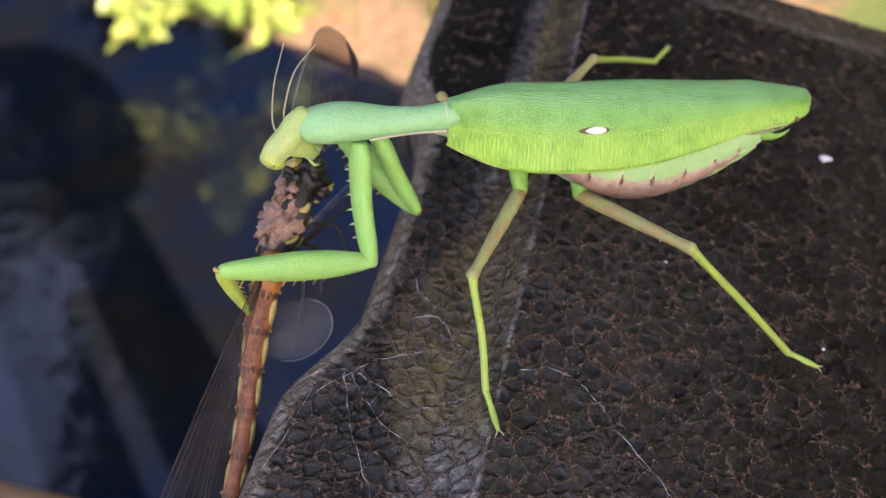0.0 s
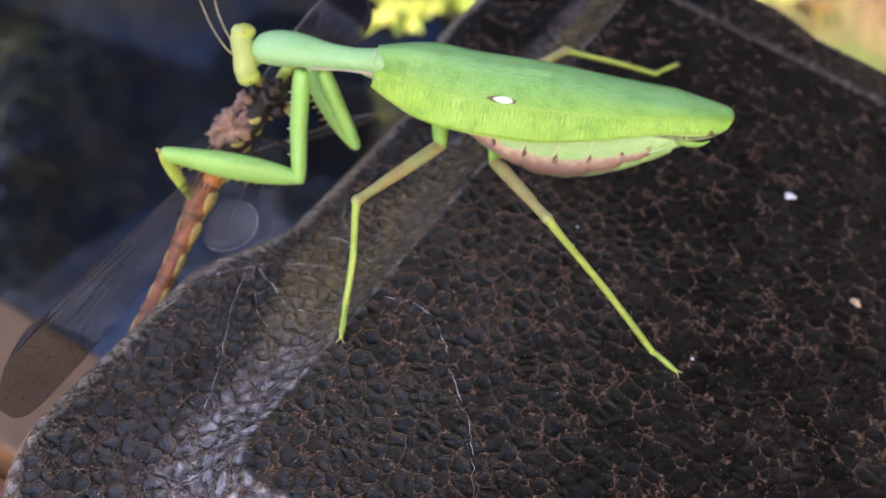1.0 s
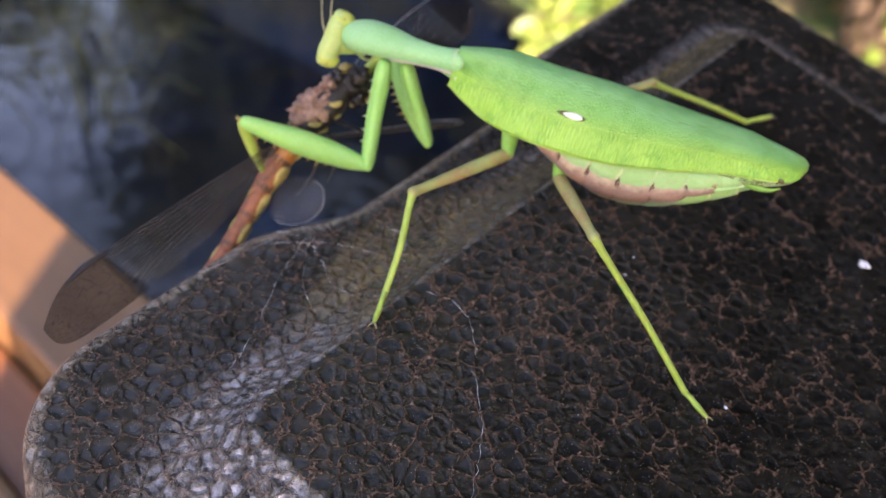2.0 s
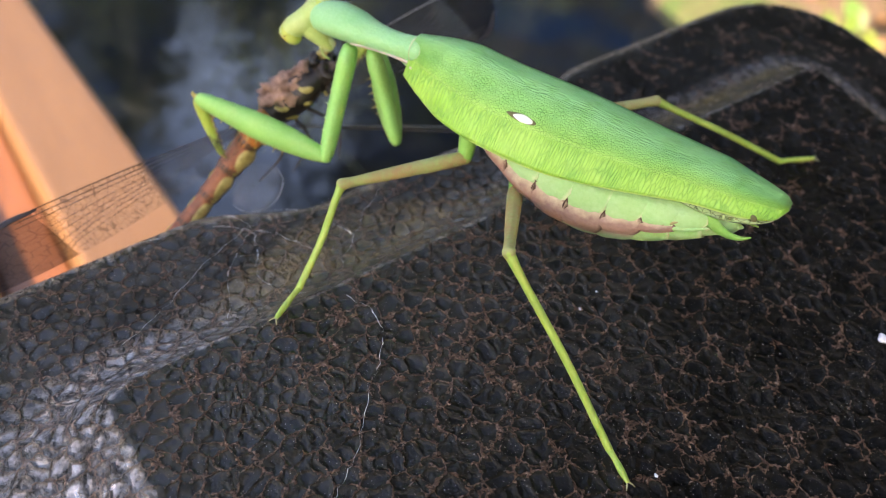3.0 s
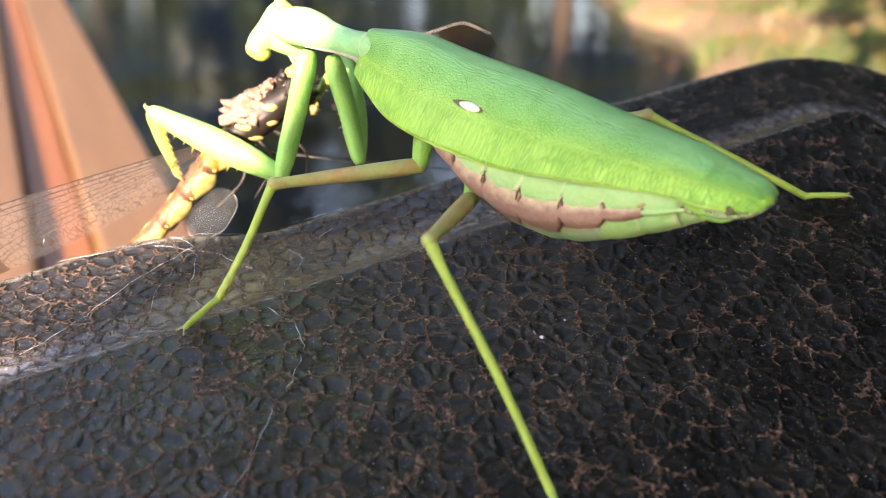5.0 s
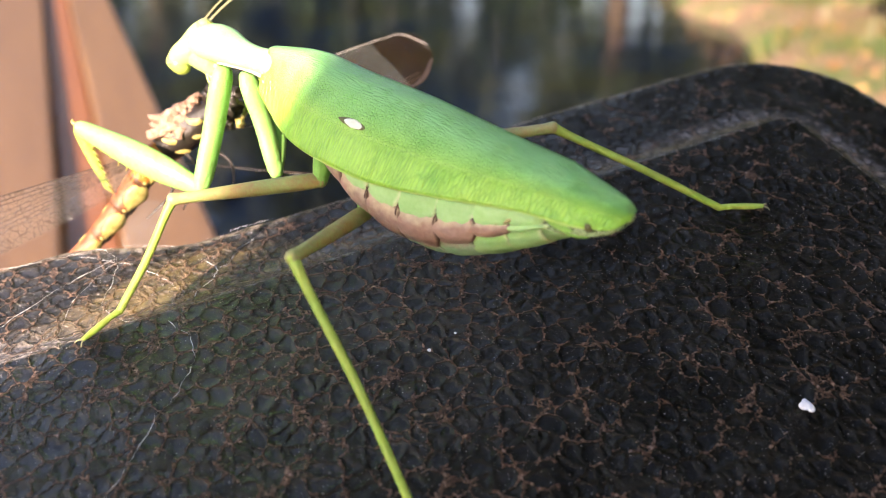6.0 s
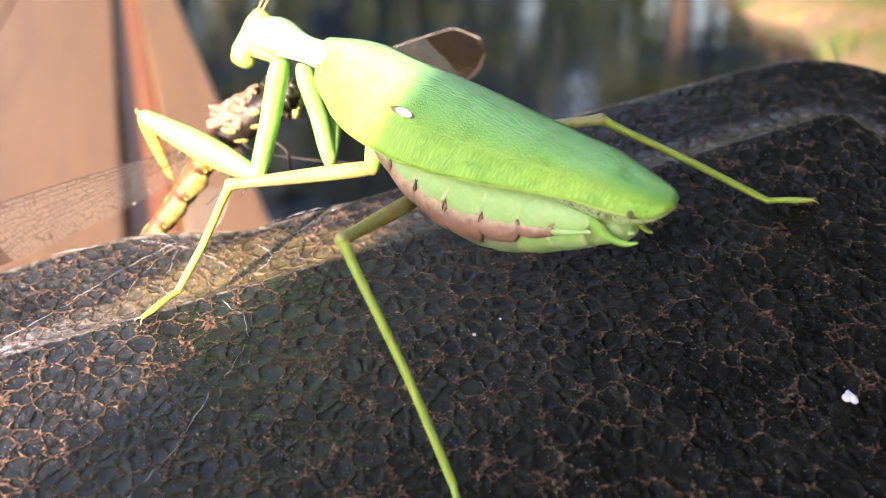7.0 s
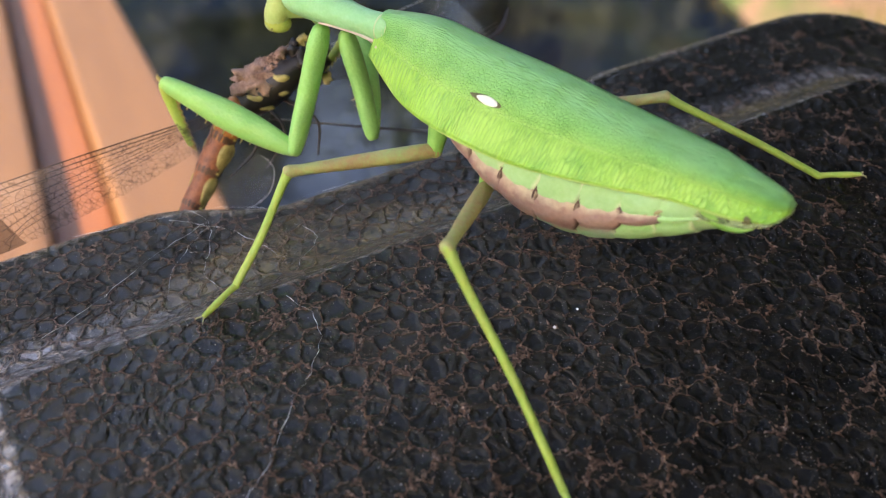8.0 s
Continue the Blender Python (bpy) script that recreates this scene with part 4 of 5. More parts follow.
        toes = limb("fore_tarsus", [w + along * 0.2, w + along * 0.9 + Vector((0, 0, 0.2)), w + along * 1.4 + Vector((0.15, 0, 0.5)), w + along * 1.5 + Vector((0.3, 0.1, 0.9))], [0.5, 0.36, 0.22, 0.08], SPINE, mantis, "yellow-brown folded foot", seg=8)
        return fem, tib, claw, toes

    grasp = foreleg((-25.6, 25.9, 13.2), GRIP_AT, (-36.8, 9.1, 2.6), (-33.6, 10.1, -6.1), (-33.0, 10.6, -7.3), 1.0)
    foreleg((-23.6, 28.6, 13.0), (-17.0, 28.9, 1.8), (-31.0, 33.5, 8.4), (-34.0, 29.5, 0.8), (-33.6, 28.4, -0.6), 0.93)
    return mantis, belly, grasp


mantis, belly, grasp = build_mantis()


# ---- the mantis's head, a part that turns as it eats ----
HEAD_AT = Vector((-34.3, 24.1, 13.0))


def build_head():
    head = new("head")
    head.parent = mantis
    head.empty_display_size = 0.004
    head.matrix_local = Matrix.Translation(HEAD_AT * 0.001)
    wide = Vector((-0.18, -0.57, -0.80)).normalized()       # towards the left eye
    down = Vector((0.66, 0.53, -0.53))
    down = (down - wide * down.dot(wide)).normalized()      # towards the mouth
    fwd = wide.cross(down).normalized()
    turn = Matrix((wide, fwd, down)).transposed().to_4x4()

    def at(w, f, d):
        return wide * w + fwd * f + down * d
    tube_pts = [at(-3.4, 0, -0.4), at(-2.2, 0, -0.3), at(0, 0, 0.0), at(2.2, 0, -0.3), at(3.4, 0, -0.4)]
    part("crown", tube(bmesh.new(), tube_pts, [(1.35, 1.3), (1.65, 1.65), (1.75, 1.85), (1.65, 1.65), (1.35, 1.3)], 6, 16, up=down), HEADSKIN, head)
    part("face", tube(bmesh.new(), [at(0, 0.1, 0), at(0, 0.2, 2.2), at(0, 0.1, 4.0), at(0, 0, 5.0)], [(2.4, 1.4), (1.7, 1.2), (1.0, 0.9), (0.5, 0.5)], 6, 16, up=fwd), HEADSKIN, head)
    for s in (1, -1):
        ball("eye", at(3.25 * s, 0.0, 0.1), (1.35, 1.6, 1.8), EYE, head, "yellow-green compound eye", turn)
        ball("eye_mark", at(3.7 * s, 1.48, -0.3), (0.13, 0.13, 0.13), DARKRIM, head, seg=8)
        part("mandible", tube(bmesh.new(), [at(0.7 * s, 0.2, 4.0), at(0.7 * s, 0.1, 4.9), at(0.1 * s, 0, 5.5)], [0.5, 0.4, 0.1], 4, 8), PALE, head)
    part("palp", tube(bmesh.new(), [at(0.9, 0.5, 4.2), at(1.2, 0.9, 5.2), at(1.0, 0.6, 6.2)], [0.22, 0.2, 0.14], 4, 8), HEADSKIN, head)
    out, up = Vector((-1, 0, 0)), Vector((0, 0, 1))
    a0 = at(0.8, -1.4, -0.3)
    part("feeler", tube(bmesh.new(), [a0, a0 + Vector((-1.6, 0.8, 1.4)), a0 + Vector((-3.6, 3.8, 4.0)), a0 + Vector((-5.2, 8.0, 7.0))], [0.2, 0.13, 0.10, 0.06], 6, 6), FEELER, head)
    a1 = at(-0.6, -1.4, -0.3)
    part("feeler", tube(bmesh.new(), [a1, a1 + Vector((-1.2, 1.4, 1.8)), a1 + Vector((-2.4, 5.0, 4.6)), a1 + Vector((-2.0, 9.0, 6.8))], [0.2, 0.13, 0.10, 0.06], 6, 6), FEELER, head)
    return head


head = build_head()


# ---- the dragonfly in its grasp ----
def build_dragonfly():
    fly = thing("dragonfly", LID.copy(), "half-eaten red-brown dragonfly with smoky wing tips", "dragonfly")

    def lumpy(name, ctr, size, material, amount, seed, label="", seg=20):
        bm = bmesh.new()
        bmesh.ops.create_uvsphere(bm, u_segments=seg, v_segments=seg // 2 + 2, radius=1.0)
        for v in bm.verts:
            k = 1 + amount * noise.noise(v.co * 2.2 + Vector((seed, 0, 0))) + amount * 0.6 * noise.noise(v.co * 5.5 + Vector((0, seed, 0)))
            v.co = Vector((v.co.x * size[0] * k, v.co.y * size[1] * k, v.co.z * size[2] * k)) * 0.001 + Vector(ctr) * 0.001
        return part(name, bm, material, fly, label)

    lumpy("chewed_head", (-32.0, 26.4, 4.2), (2.5, 2.2, 2.2), BLACK, 0.75, 3.0, "black chewed head remains", 30)
    rnd = random.Random(12)
    # the thorax runs from the mouth down to the tail; its back is torn open
    t0, t1 = Vector((-32.3, 25.0, 4.0)), Vector((-33.2, 15.2, -2.6))
    d = (t1 - t0).normalized()
    out = (Vector((-0.35, -0.35, 0.87)) - d * Vector((-0.35, -0.35, 0.87)).dot(d)).normalized()
    flank = d.cross(out).normalized()
    if flank.x < 0:
        flank = -flank
    limb("thorax", [t0, t0.lerp(t1, 0.3), t0.lerp(t1, 0.65), t1], [(1.9, 1.7), (2.9, 2.6), (2.7, 2.4), (1.6, 1.5)], BLACK, fly, "black thorax with yellow side patches", seg=18, up=out)
    lumpy("torn_flesh", t0.lerp(t1, 0.42) + out * 1.5, (2.3, 3.4, 2.0), FLESH, 0.7, 7.0, "torn pinkish flesh of the thorax", 44)
    for k in range(60):
        q, sd = rnd.uniform(0.05, 0.78), rnd.uniform(-1.9, 1.5)
        p = t0.lerp(t1, q) + out * (2.55 - 0.22 * sd * sd + rnd.uniform(-0.3, 0.5)) + flank * sd
        r = rnd.uniform(0.22, 0.62)
        lumpy("flesh_lump", p, (r, r * rnd.uniform(0.7, 1.5), r * 0.85), FLESH, 0.9, k * 1.7, "torn pinkish lump", 10)
    for k in range(26):
        p = Vector((-31.9, 26.2, 4.0)) + Vector((rnd.uniform(-2.4, 2.6), rnd.uniform(-1.9, 2.0), rnd.uniform(-2.2, 2.4)))
        r = rnd.uniform(0.35, 1.0)
        lumpy("chewed_scrap", p, (r, r * rnd.uniform(0.5, 1.2), r * 0.8), BLACK if k % 5 else YELLOW, 0.9, k * 2.3, "chewed scrap", 10)
    for k, (q, up_by, ln, wd) in enumerate(((0.22, 0.7, 1.1, 0.8), (0.40, 0.9, 1.3, 0.75), (0.58, 0.6, 1.5, 0.7), (0.78, 0.4, 1.4, 0.7), (0.35, -0.7, 1.2, 0.65), (0.62, -0.9, 1.5, 0.6), (0.90, -0.4, 1.1, 0.6))):
        for sg in (1, -1):
            wide = 2.72 if 0.2 < q < 0.75 else 2.1
            c = t0.lerp(t1, q) + flank * sg * wide * (0.93 if abs(up_by) < 0.8 else 0.84) + out * up_by
            slant = (out * 0.75 + d * 0.65).normalized()
            limb("thorax_patch", [c - slant * ln - flank * sg * 0.25, c - slant * ln * 0.4, c + slant * ln * 0.3 + d * 0.12, c + slant * ln - flank * sg * 0.25], [(0.10, wd * 0.3), (0.26, wd * 0.75), (0.28, wd * 0.6), (0.10, wd * 0.35)], YELLOW, fly, "dull yellow slanting patch", seg=10, steps=4, up=d)
    tail = new("tail")
    tail.parent = fly
    tail.empty_display_size = 0.004
    axis = [(-32.4, 15.8, -1.2), (-32.8, 12.0, -5.5), (-32.2, 7.6, -9.8), (-31.3, 2.8, -13.5), (-30.2, -2.9, -16.7), (-29.8, -8.0, -20.2), (-29.8, -12.0, -24.5)]
    path = spline(axis, 8)
    cuts = np.linspace(0, len(path) - 1, 8).astype(int)
    for i, (a, b) in enumerate(zip(cuts, cuts[1:])):
        pts = [path[a], path[(a + b) // 2], path[b]]
        r = (2.1, 2.0, 1.75, 1.50, 1.36, 1.24, 1.12)[i]
        r1 = (2.0, 1.75, 1.50, 1.36, 1.24, 1.12, 1.0)[i]
        limb("abdomen_segment", pts, [(r * 0.96, r * 0.85), ((r + r1) * 0.47, (r + r1) * 0.42), (r1 * 1.04, r1 * 0.92)], ORANGE if i == 0 else RED, tail, "orange-brown first segment" if i == 0 else "red-brown abdomen segment", seg=16, steps=4)
        limb("segment_ring", [path[b] - (path[b] - path[a]) * 0.06, path[b]], [(r1 * 1.05, r1 * 0.93)] * 2, RINGBROWN, tail, seg=14, steps=2)
        m = Vector(path[a]).lerp(Vector(path[b]), 0.5)
        along = (Vector(path[b]) - Vector(path[a])).normalized()
        low = along.cross(Vector((1, 0, 0))).normalized()
        low = low if low.z < 0 else -low
        span = (Vector(path[b]) - Vector(path[a])).length * 0.5
        limb("under_stripe", [Vector(p) + low * r * 0.42 for p in pts], [(r * 0.86, r * 0.62)] * 3, BLACK, tail, "black underside", seg=10, steps=3)
        for sgn in (1, -1):
            side = Vector((sgn, 0, 0))
            q = m + side * r * 0.76 + low * r * 0.22
            limb("segment_patch", [q - along * span * 0.92, q - along * span * 0.2, q + along * span * 0.9], [(0.20, 0.55), (0.46, r * 0.86), (0.20, 0.60)], YELLOW, tail, "yellow side patch", seg=8, steps=4)
            q = Vector(path[b]) + side * r1 * 0.86 + low * r1 * 0.1 - along * 0.15
            limb("segment_tab", [q - low * 0.45, q + side * 0.28, q + low * 0.5], [0.10, 0.24, 0.10], YELLOW, tail, "pale yellow tab at the joint", seg=8, steps=3)
    for i, (p, q, e) in enumerate((((-31.5, 19.0, 0.0), (-27.5, 20.5, -3.0), (-26.0, 17.0, -7.0)), ((-31.5, 21.5, 0.0), (-27.0, 25.0, -2.0), (-24.5, 24.0, -6.0)), ((-31.5, 17.5, -0.5), (-28.5, 16.5, -5.0), (-27.5, 12.0, -8.0)))):
        limb("dragonfly_leg", [p, q, e], [0.3, 0.22, 0.12], BLACK, fly, "thin black leg", seg=6)

    def wing(name, root, tip, back, width, tip_from, label, veins=True, droop=0.0, owner=None, margin=False):
        """Membrane from root to tip, spread towards back; the outer part smoky."""
        root, tip, back = Vector(root), Vector(tip), Vector(back).normalized()
        length = (tip - root).length

        def shape(u):
            return width * (0.22 + 0.78 * math.sin(min(1.0, u * 1.12 + 0.05) * math.pi * 0.5)) * math.sqrt(max(0.0, 1 - max(0, (u - 0.82) / 0.18) ** 2.2))

        def f(u, v):
            p = root.lerp(tip, u)
            lead = 0.06 * width * math.sin(u * math.pi)
            nick = max(0.0, (u - 0.82) / 0.18) ** 2.2 * width * 0.48
            return p + back * (nick + (shape(u)) * v - lead) + Vector((0, 0, 0.028 * width * math.sin(v * 9 + u * 5) * v + droop * u * u))
        slant = 0.09 if tip_from < 1 else 0.0
        w = grid_mesh(name, lambda u, v: f(u * (tip_from - slant * v), v), 28, 8, MEMBRANE, owner or fly, label)
        base = owner or w
        w.visible_shadow = False
        if tip_from < 1:
            grid_mesh("smoky_tip", lambda u, v: f(tip_from - slant * v + (1 - (1 - u) ** 2.2) * (1 - tip_from + slant * v), v), 26, 10, SMOKE, base, "dark brown wing tip")
            limb("stigma", [f(tip_from - 0.02, 0.02), f(tip_from + 0.06, 0.02), f(tip_from + 0.13, 0.03)], [(0.25, 0.12), (0.55, 0.14), (0.2, 0.1)], STIGMA, base, seg=8)
        if tip_from == 1.0 or margin:
            limb("wing_margin", [f(u, 1.0) for u in np.linspace(0.05, 0.995, 12)], [0.07] * 12, MARGIN, base, "pale wing margin", seg=5, steps=3)
        if veins:
            for v in (0.0, 0.09, 0.17):
                limb("vein", [f(u, v) for u in np.linspace(0, min(0.99, tip_from + 0.05), 9)], [0.085 - 0.2 * v] * 9, WVEIN, base, seg=5, steps=3)
            for k in range(5):
                v1 = 0.35 + 0.15 * k
                limb("vein", [f(0.02, 0.17), f(0.2, 0.17 + (v1 - 0.17) * 0.35), f(0.45 + 0.05 * k, v1 * 0.8), f(0.72, min(1, v1 * 1.05))], [0.045] * 4, WVEIN, base, seg=4, steps=4)
        return w

    wing("forewing", (-33.6, 16.5, -1.5), (-33.0, -30.8, -4.0), (0.60, -0.04, -0.72), 8.6, 0.76, "clear veined wing with a dark brown tip")
    wing("forewing", (-32.4, 23.0, 0.0), (-33.0, 61.5, -2.0), (-0.82, -0.05, 0.56), 9.2, 0.86, "clear veined wing with a dark brown tip", margin=True)
    # torn stub of the other hindwing: a round cupped lobe beside the tail
    e1, e2, mid = Vector((0.93, 0.28, 0.24)), Vector((0.10, -0.75, -0.65)), Vector((-27.6, 10.8, -8.4))

    def lobe(u, v):
        a, r = 2 * math.pi * u, v
        ragged = 1 + 0.04 * math.sin(2 * a + 1)
        return mid + e1 * 4.7 * r * math.cos(a) * ragged + e2 * 4.4 * r * math.sin(a) * ragged + e1.cross(e2) * (0.9 * r * r + 0.12 * math.sin(6 * a) * r)
    stub = grid_mesh("hindwing_stub", lobe, 48, 8, STUBFILM, tail, "torn round stub of a clear hindwing")
    stub.visible_shadow = False
    limb("stub_margin", [lobe(u, 1.0) for u in np.linspace(-0.22, 0.30, 16)], [0.02] + [0.045] * 14 + [0.02], MARGIN, tail, "pale wing margin", seg=5, steps=2)
    wing("hindwing", (-31.0, 19.5, -3.0), (-21.5, 48.0, -9.5), (-0.75, 0.25, -0.6), 7.0, 1.0, "clear wing lying along the rim")
    return fly, tail


fly, tail = build_dragonfly()


# ---- small things on the lid ----
def lid_z(x, y):
    z, e = lid_height(np.array(float(x)), np.array(float(y)))
    edge = max(float(e) + 3.0, 0)
    return float(z) - (3.0 - math.sqrt(max(9.0 - edge * edge, 0)) if edge < 3 else 3.0)


def thread(pts, r=0.05, label="fine white spider silk thread on the lid", lift=0.10):
    m = LID @ Matrix.Translation((pts[0][0] * 0.001, pts[0][1] * 0.001, lid_z(*pts[0][:2]) * 0.001))
    web = thing("silk_thread", m, label, "spider silk", "silk threads on the lid")
    base = Vector((pts[0][0], pts[0][1], lid_z(*pts[0][:2])))
    rnd = random.Random(int(pts[0][0] * 10))
    fine_pts = spline([p[:2] for p in pts], 6)
    path = []
    for i, (x, y) in enumerate(fine_pts):
        x, y = x + rnd.uniform(-0.28, 0.28), y + rnd.uniform(-0.28, 0.28)
        path.append(Vector((x, y, lid_z(x, y) + lift)) - base)
    part("strand", tube(bmesh.new(), path, [r * rnd.choice((0.08, 0.14, 0.24, 0.65)) for _ in path], 1, 5), SILK, web)


def scrap(x, y, size, material, label, name="lint_speck", seed=0):
    m = LID @ Matrix.Translation((x * 0.001, y * 0.001, (lid_z(x, y) + size * 0.3) * 0.001))
    bit = tagged(new(name), label, "speck", "specks on the lid")
    bm = bmesh.new()
    bmesh.ops.create_icosphere(bm, subdivisions=3, radius=size * 0.001)
    for v in bm.verts:
        k = 1 + 0.8 * noise.noise(v.co * 900 / size + Vector((seed, seed, 0)))
        v.co = Vector((v.co.x * k, v.co.y * k * 0.8, v.co.z * 0.5 * k))
    me = bpy.data.meshes.new(name)
    bm.to_mesh(me)
    bm.free()
    me.materials.append(material)
    bpy.data.objects.remove(bit)
    bit = new(name, me)
    bit.matrix_world = m
    tagged(bit, label, "speck", "specks on the lid")


# ---- the bank's plants and the trees behind ----
def leaf_faces(bm, at, d, size, width, rnd, fold=0.25):
    """One pointed leaf of six triangles, folded along its rib."""
    d = Vector(d).normalized()
    s = d.cross(Vector((rnd.uniform(-1, 1), rnd.uniform(-1, 1), rnd.uniform(-0.3, 1)))).normalized()
    n = s.cross(d)
    v = [bm.verts.new(Vector(at) + d * size * a + s * width * b + n * width * fold * abs(b)) for a, b in
         ((0, 0), (0.35, 1), (0.35, -1), (0.75, 0.7), (0.75, -0.7), (1, 0), (0.45, 0))]
    for f in ((0, 1, 6), (0, 6, 2), (1, 3, 6), (2, 6, 4), (3, 5, 6), (4, 6, 5)):
        bm.faces.new([v[i] for i in f])


def build_shrub(x, y, z, height, spread, leaves, seed, material, label, lean=(0, 0)):
    rnd = random.Random(seed)
    sh = thing("shrub", Matrix.Translation((x, y, z)), label, "shrub", "shrubs on the bank")
    wood, crown = bmesh.new(), bmesh.new()
    tips = []
    for k in range(9):
        a = rnd.uniform(0, 6.28)
        end = Vector((math.cos(a) * spread * rnd.uniform(0.3, 1) + lean[0], math.sin(a) * spread * rnd.uniform(0.3, 1) + lean[1], height * rnd.uniform(0.12, 1)))
        mid = end * 0.5 + Vector((rnd.uniform(-0.1, 0.1), rnd.uniform(-0.1, 0.1), 0.12))
        tube(wood, [(0, 0, -0.05), mid, end], [0.02, 0.012, 0.004], 4, 6, unit=1.0)
        for q in range(5):
            t = rnd.uniform(0.35, 1)
            p = mid.lerp(end, t)
            e2 = p + Vector((rnd.uniform(-1, 1), rnd.uniform(-1, 1), rnd.uniform(-0.5, 0.6))) * spread * 0.35
            tube(wood, [p, (p + e2) / 2 + Vector((0, 0, 0.02)), e2], [0.006, 0.004, 0.002], 2, 5, unit=1.0)
            tips.append((p, e2))
    for _ in range(leaves):
        p, e2 = rnd.choice(tips)
        c = p.lerp(e2, rnd.uniform(0.1, 1.1))
        d = Vector((rnd.uniform(-1, 1), rnd.uniform(-1, 1), rnd.uniform(-0.7, 0.5)))
        size = rnd.uniform(0.05, 0.10)
        leaf_faces(crown, c, d, size, size * 0.28, rnd)
    part("branching_stem", wood, BARK, sh)
    part("foliage", crown, material, sh, smooth=False)


def build_tree(x, y, height, spread, seed, leaves=1500, bare=0.3):
    rnd = random.Random(seed)
    z = 0.1
    tr = thing("tree", Matrix.Translation((x, y, z)), "tall dark green leafy tree by the pond, out of direct view", "tree", "trees across the pond")
    wood, crown = bmesh.new(), bmesh.new()
    top = Vector((rnd.uniform(-0.4, 0.4), rnd.uniform(-0.4, 0.4), height * 0.92))
    tube(wood, [(0, 0, -0.2), (top.x * 0.2, top.y * 0.3, height * 0.4), top], [height * 0.016, height * 0.012, height * 0.004], 6, 9, unit=1.0)
    ends = [top]
    for k in range(14):
        h = height * rnd.uniform(bare, 0.88)
        a = rnd.uniform(0, 6.28)
        reach = spread * rnd.uniform(0.45, 1.0) * (1.15 - 0.6 * h / height)
        p0 = Vector((top.x * h / height, top.y * h / height, h))
        p1 = p0 + Vector((math.cos(a) * reach, math.sin(a) * reach, reach * rnd.uniform(0.1, 0.6)))
        tube(wood, [p0, (p0 + p1) / 2 + Vector((0, 0, 0.12)), p1], [height * 0.010, height * 0.006, height * 0.002], 3, 6, unit=1.0)
        ends += [p1, (p0 + p1) / 2]
    for _ in range(leaves):
        c = rnd.choice(ends) + Vector((rnd.gauss(0, 0.3), rnd.gauss(0, 0.3), rnd.gauss(0, 0.26))) * spread * 0.62
        d = Vector((rnd.uniform(-1, 1), rnd.uniform(-1, 1), rnd.uniform(-0.8, 0.4)))
        size = rnd.uniform(0.18, 0.36) * (1.3 if height > 9 else 1.0)
        leaf_faces(crown, c, d, size, size * 0.36, rnd)
    part("trunk", wood, BARK, tr)
    part("crown", crown, LEAF_TREE, tr, smooth=False)


def ground_z(x, y):
    d = float(pond_edge(np.array(x), np.array(y)))
    return float(-0.9 + 1.05 * smooth01(np.array((d + 0.5) / 0.75))) + min(max(d, 0), 6) * 0.05


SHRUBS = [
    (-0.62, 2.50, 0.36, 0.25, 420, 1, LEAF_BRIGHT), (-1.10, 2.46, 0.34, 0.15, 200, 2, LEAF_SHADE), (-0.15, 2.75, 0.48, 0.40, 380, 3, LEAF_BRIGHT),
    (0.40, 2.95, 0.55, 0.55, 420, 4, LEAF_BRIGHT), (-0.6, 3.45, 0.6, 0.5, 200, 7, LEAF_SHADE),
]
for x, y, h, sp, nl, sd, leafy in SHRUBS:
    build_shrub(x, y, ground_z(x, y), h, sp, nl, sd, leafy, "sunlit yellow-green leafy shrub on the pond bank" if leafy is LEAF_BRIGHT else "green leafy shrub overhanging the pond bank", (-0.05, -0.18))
# out of view; the tallest are added to block sky from lid and water reflections
TREES = [(-15.6, 9.4, 9.2, 2.6, 41), (-17.8, 7.4, 9.4, 2.7, 42), (-19.6, 5.2, 9.2, 2.6, 43), (-10.2, 11.6, 9.6, 2.4, 44), (-1.2, 6.3, 10.5, 3.2, 31), (1.9, 4.6, 12.5, 4.2, 12), (5.6, 7.0, 12.0, 4.0, 20), (3.2, 7.6, 13.5, 4.2, 25), (-0.6, 7.4, 5.2, 2.0, 11), (-3.2, 9.0, 5.4, 2.0, 13), (-5.4, 10.6, 6.2, 2.1, 14), (-8.6, 11.8, 6.6, 2.2, 15),
         (-14.0, 10.4, 5.2, 2.2, 17), (-20.4, 4.4, 5.6, 2.5, 21), (-21.4, 1.6, 5.2, 2.5, 22), (-21.6, -1.6, 6.0, 2.5, 23), (6.2, 0.6, 10.0, 3.4, 24), (3.0, 2.5, 11.5, 3.6, 55)]
for x, y, h, sp, sd in TREES:
    build_tree(x, y, h, sp, sd, 5200 if h > 9 else 900 if h in (6.5, 7.5) else 2400, 0.14)


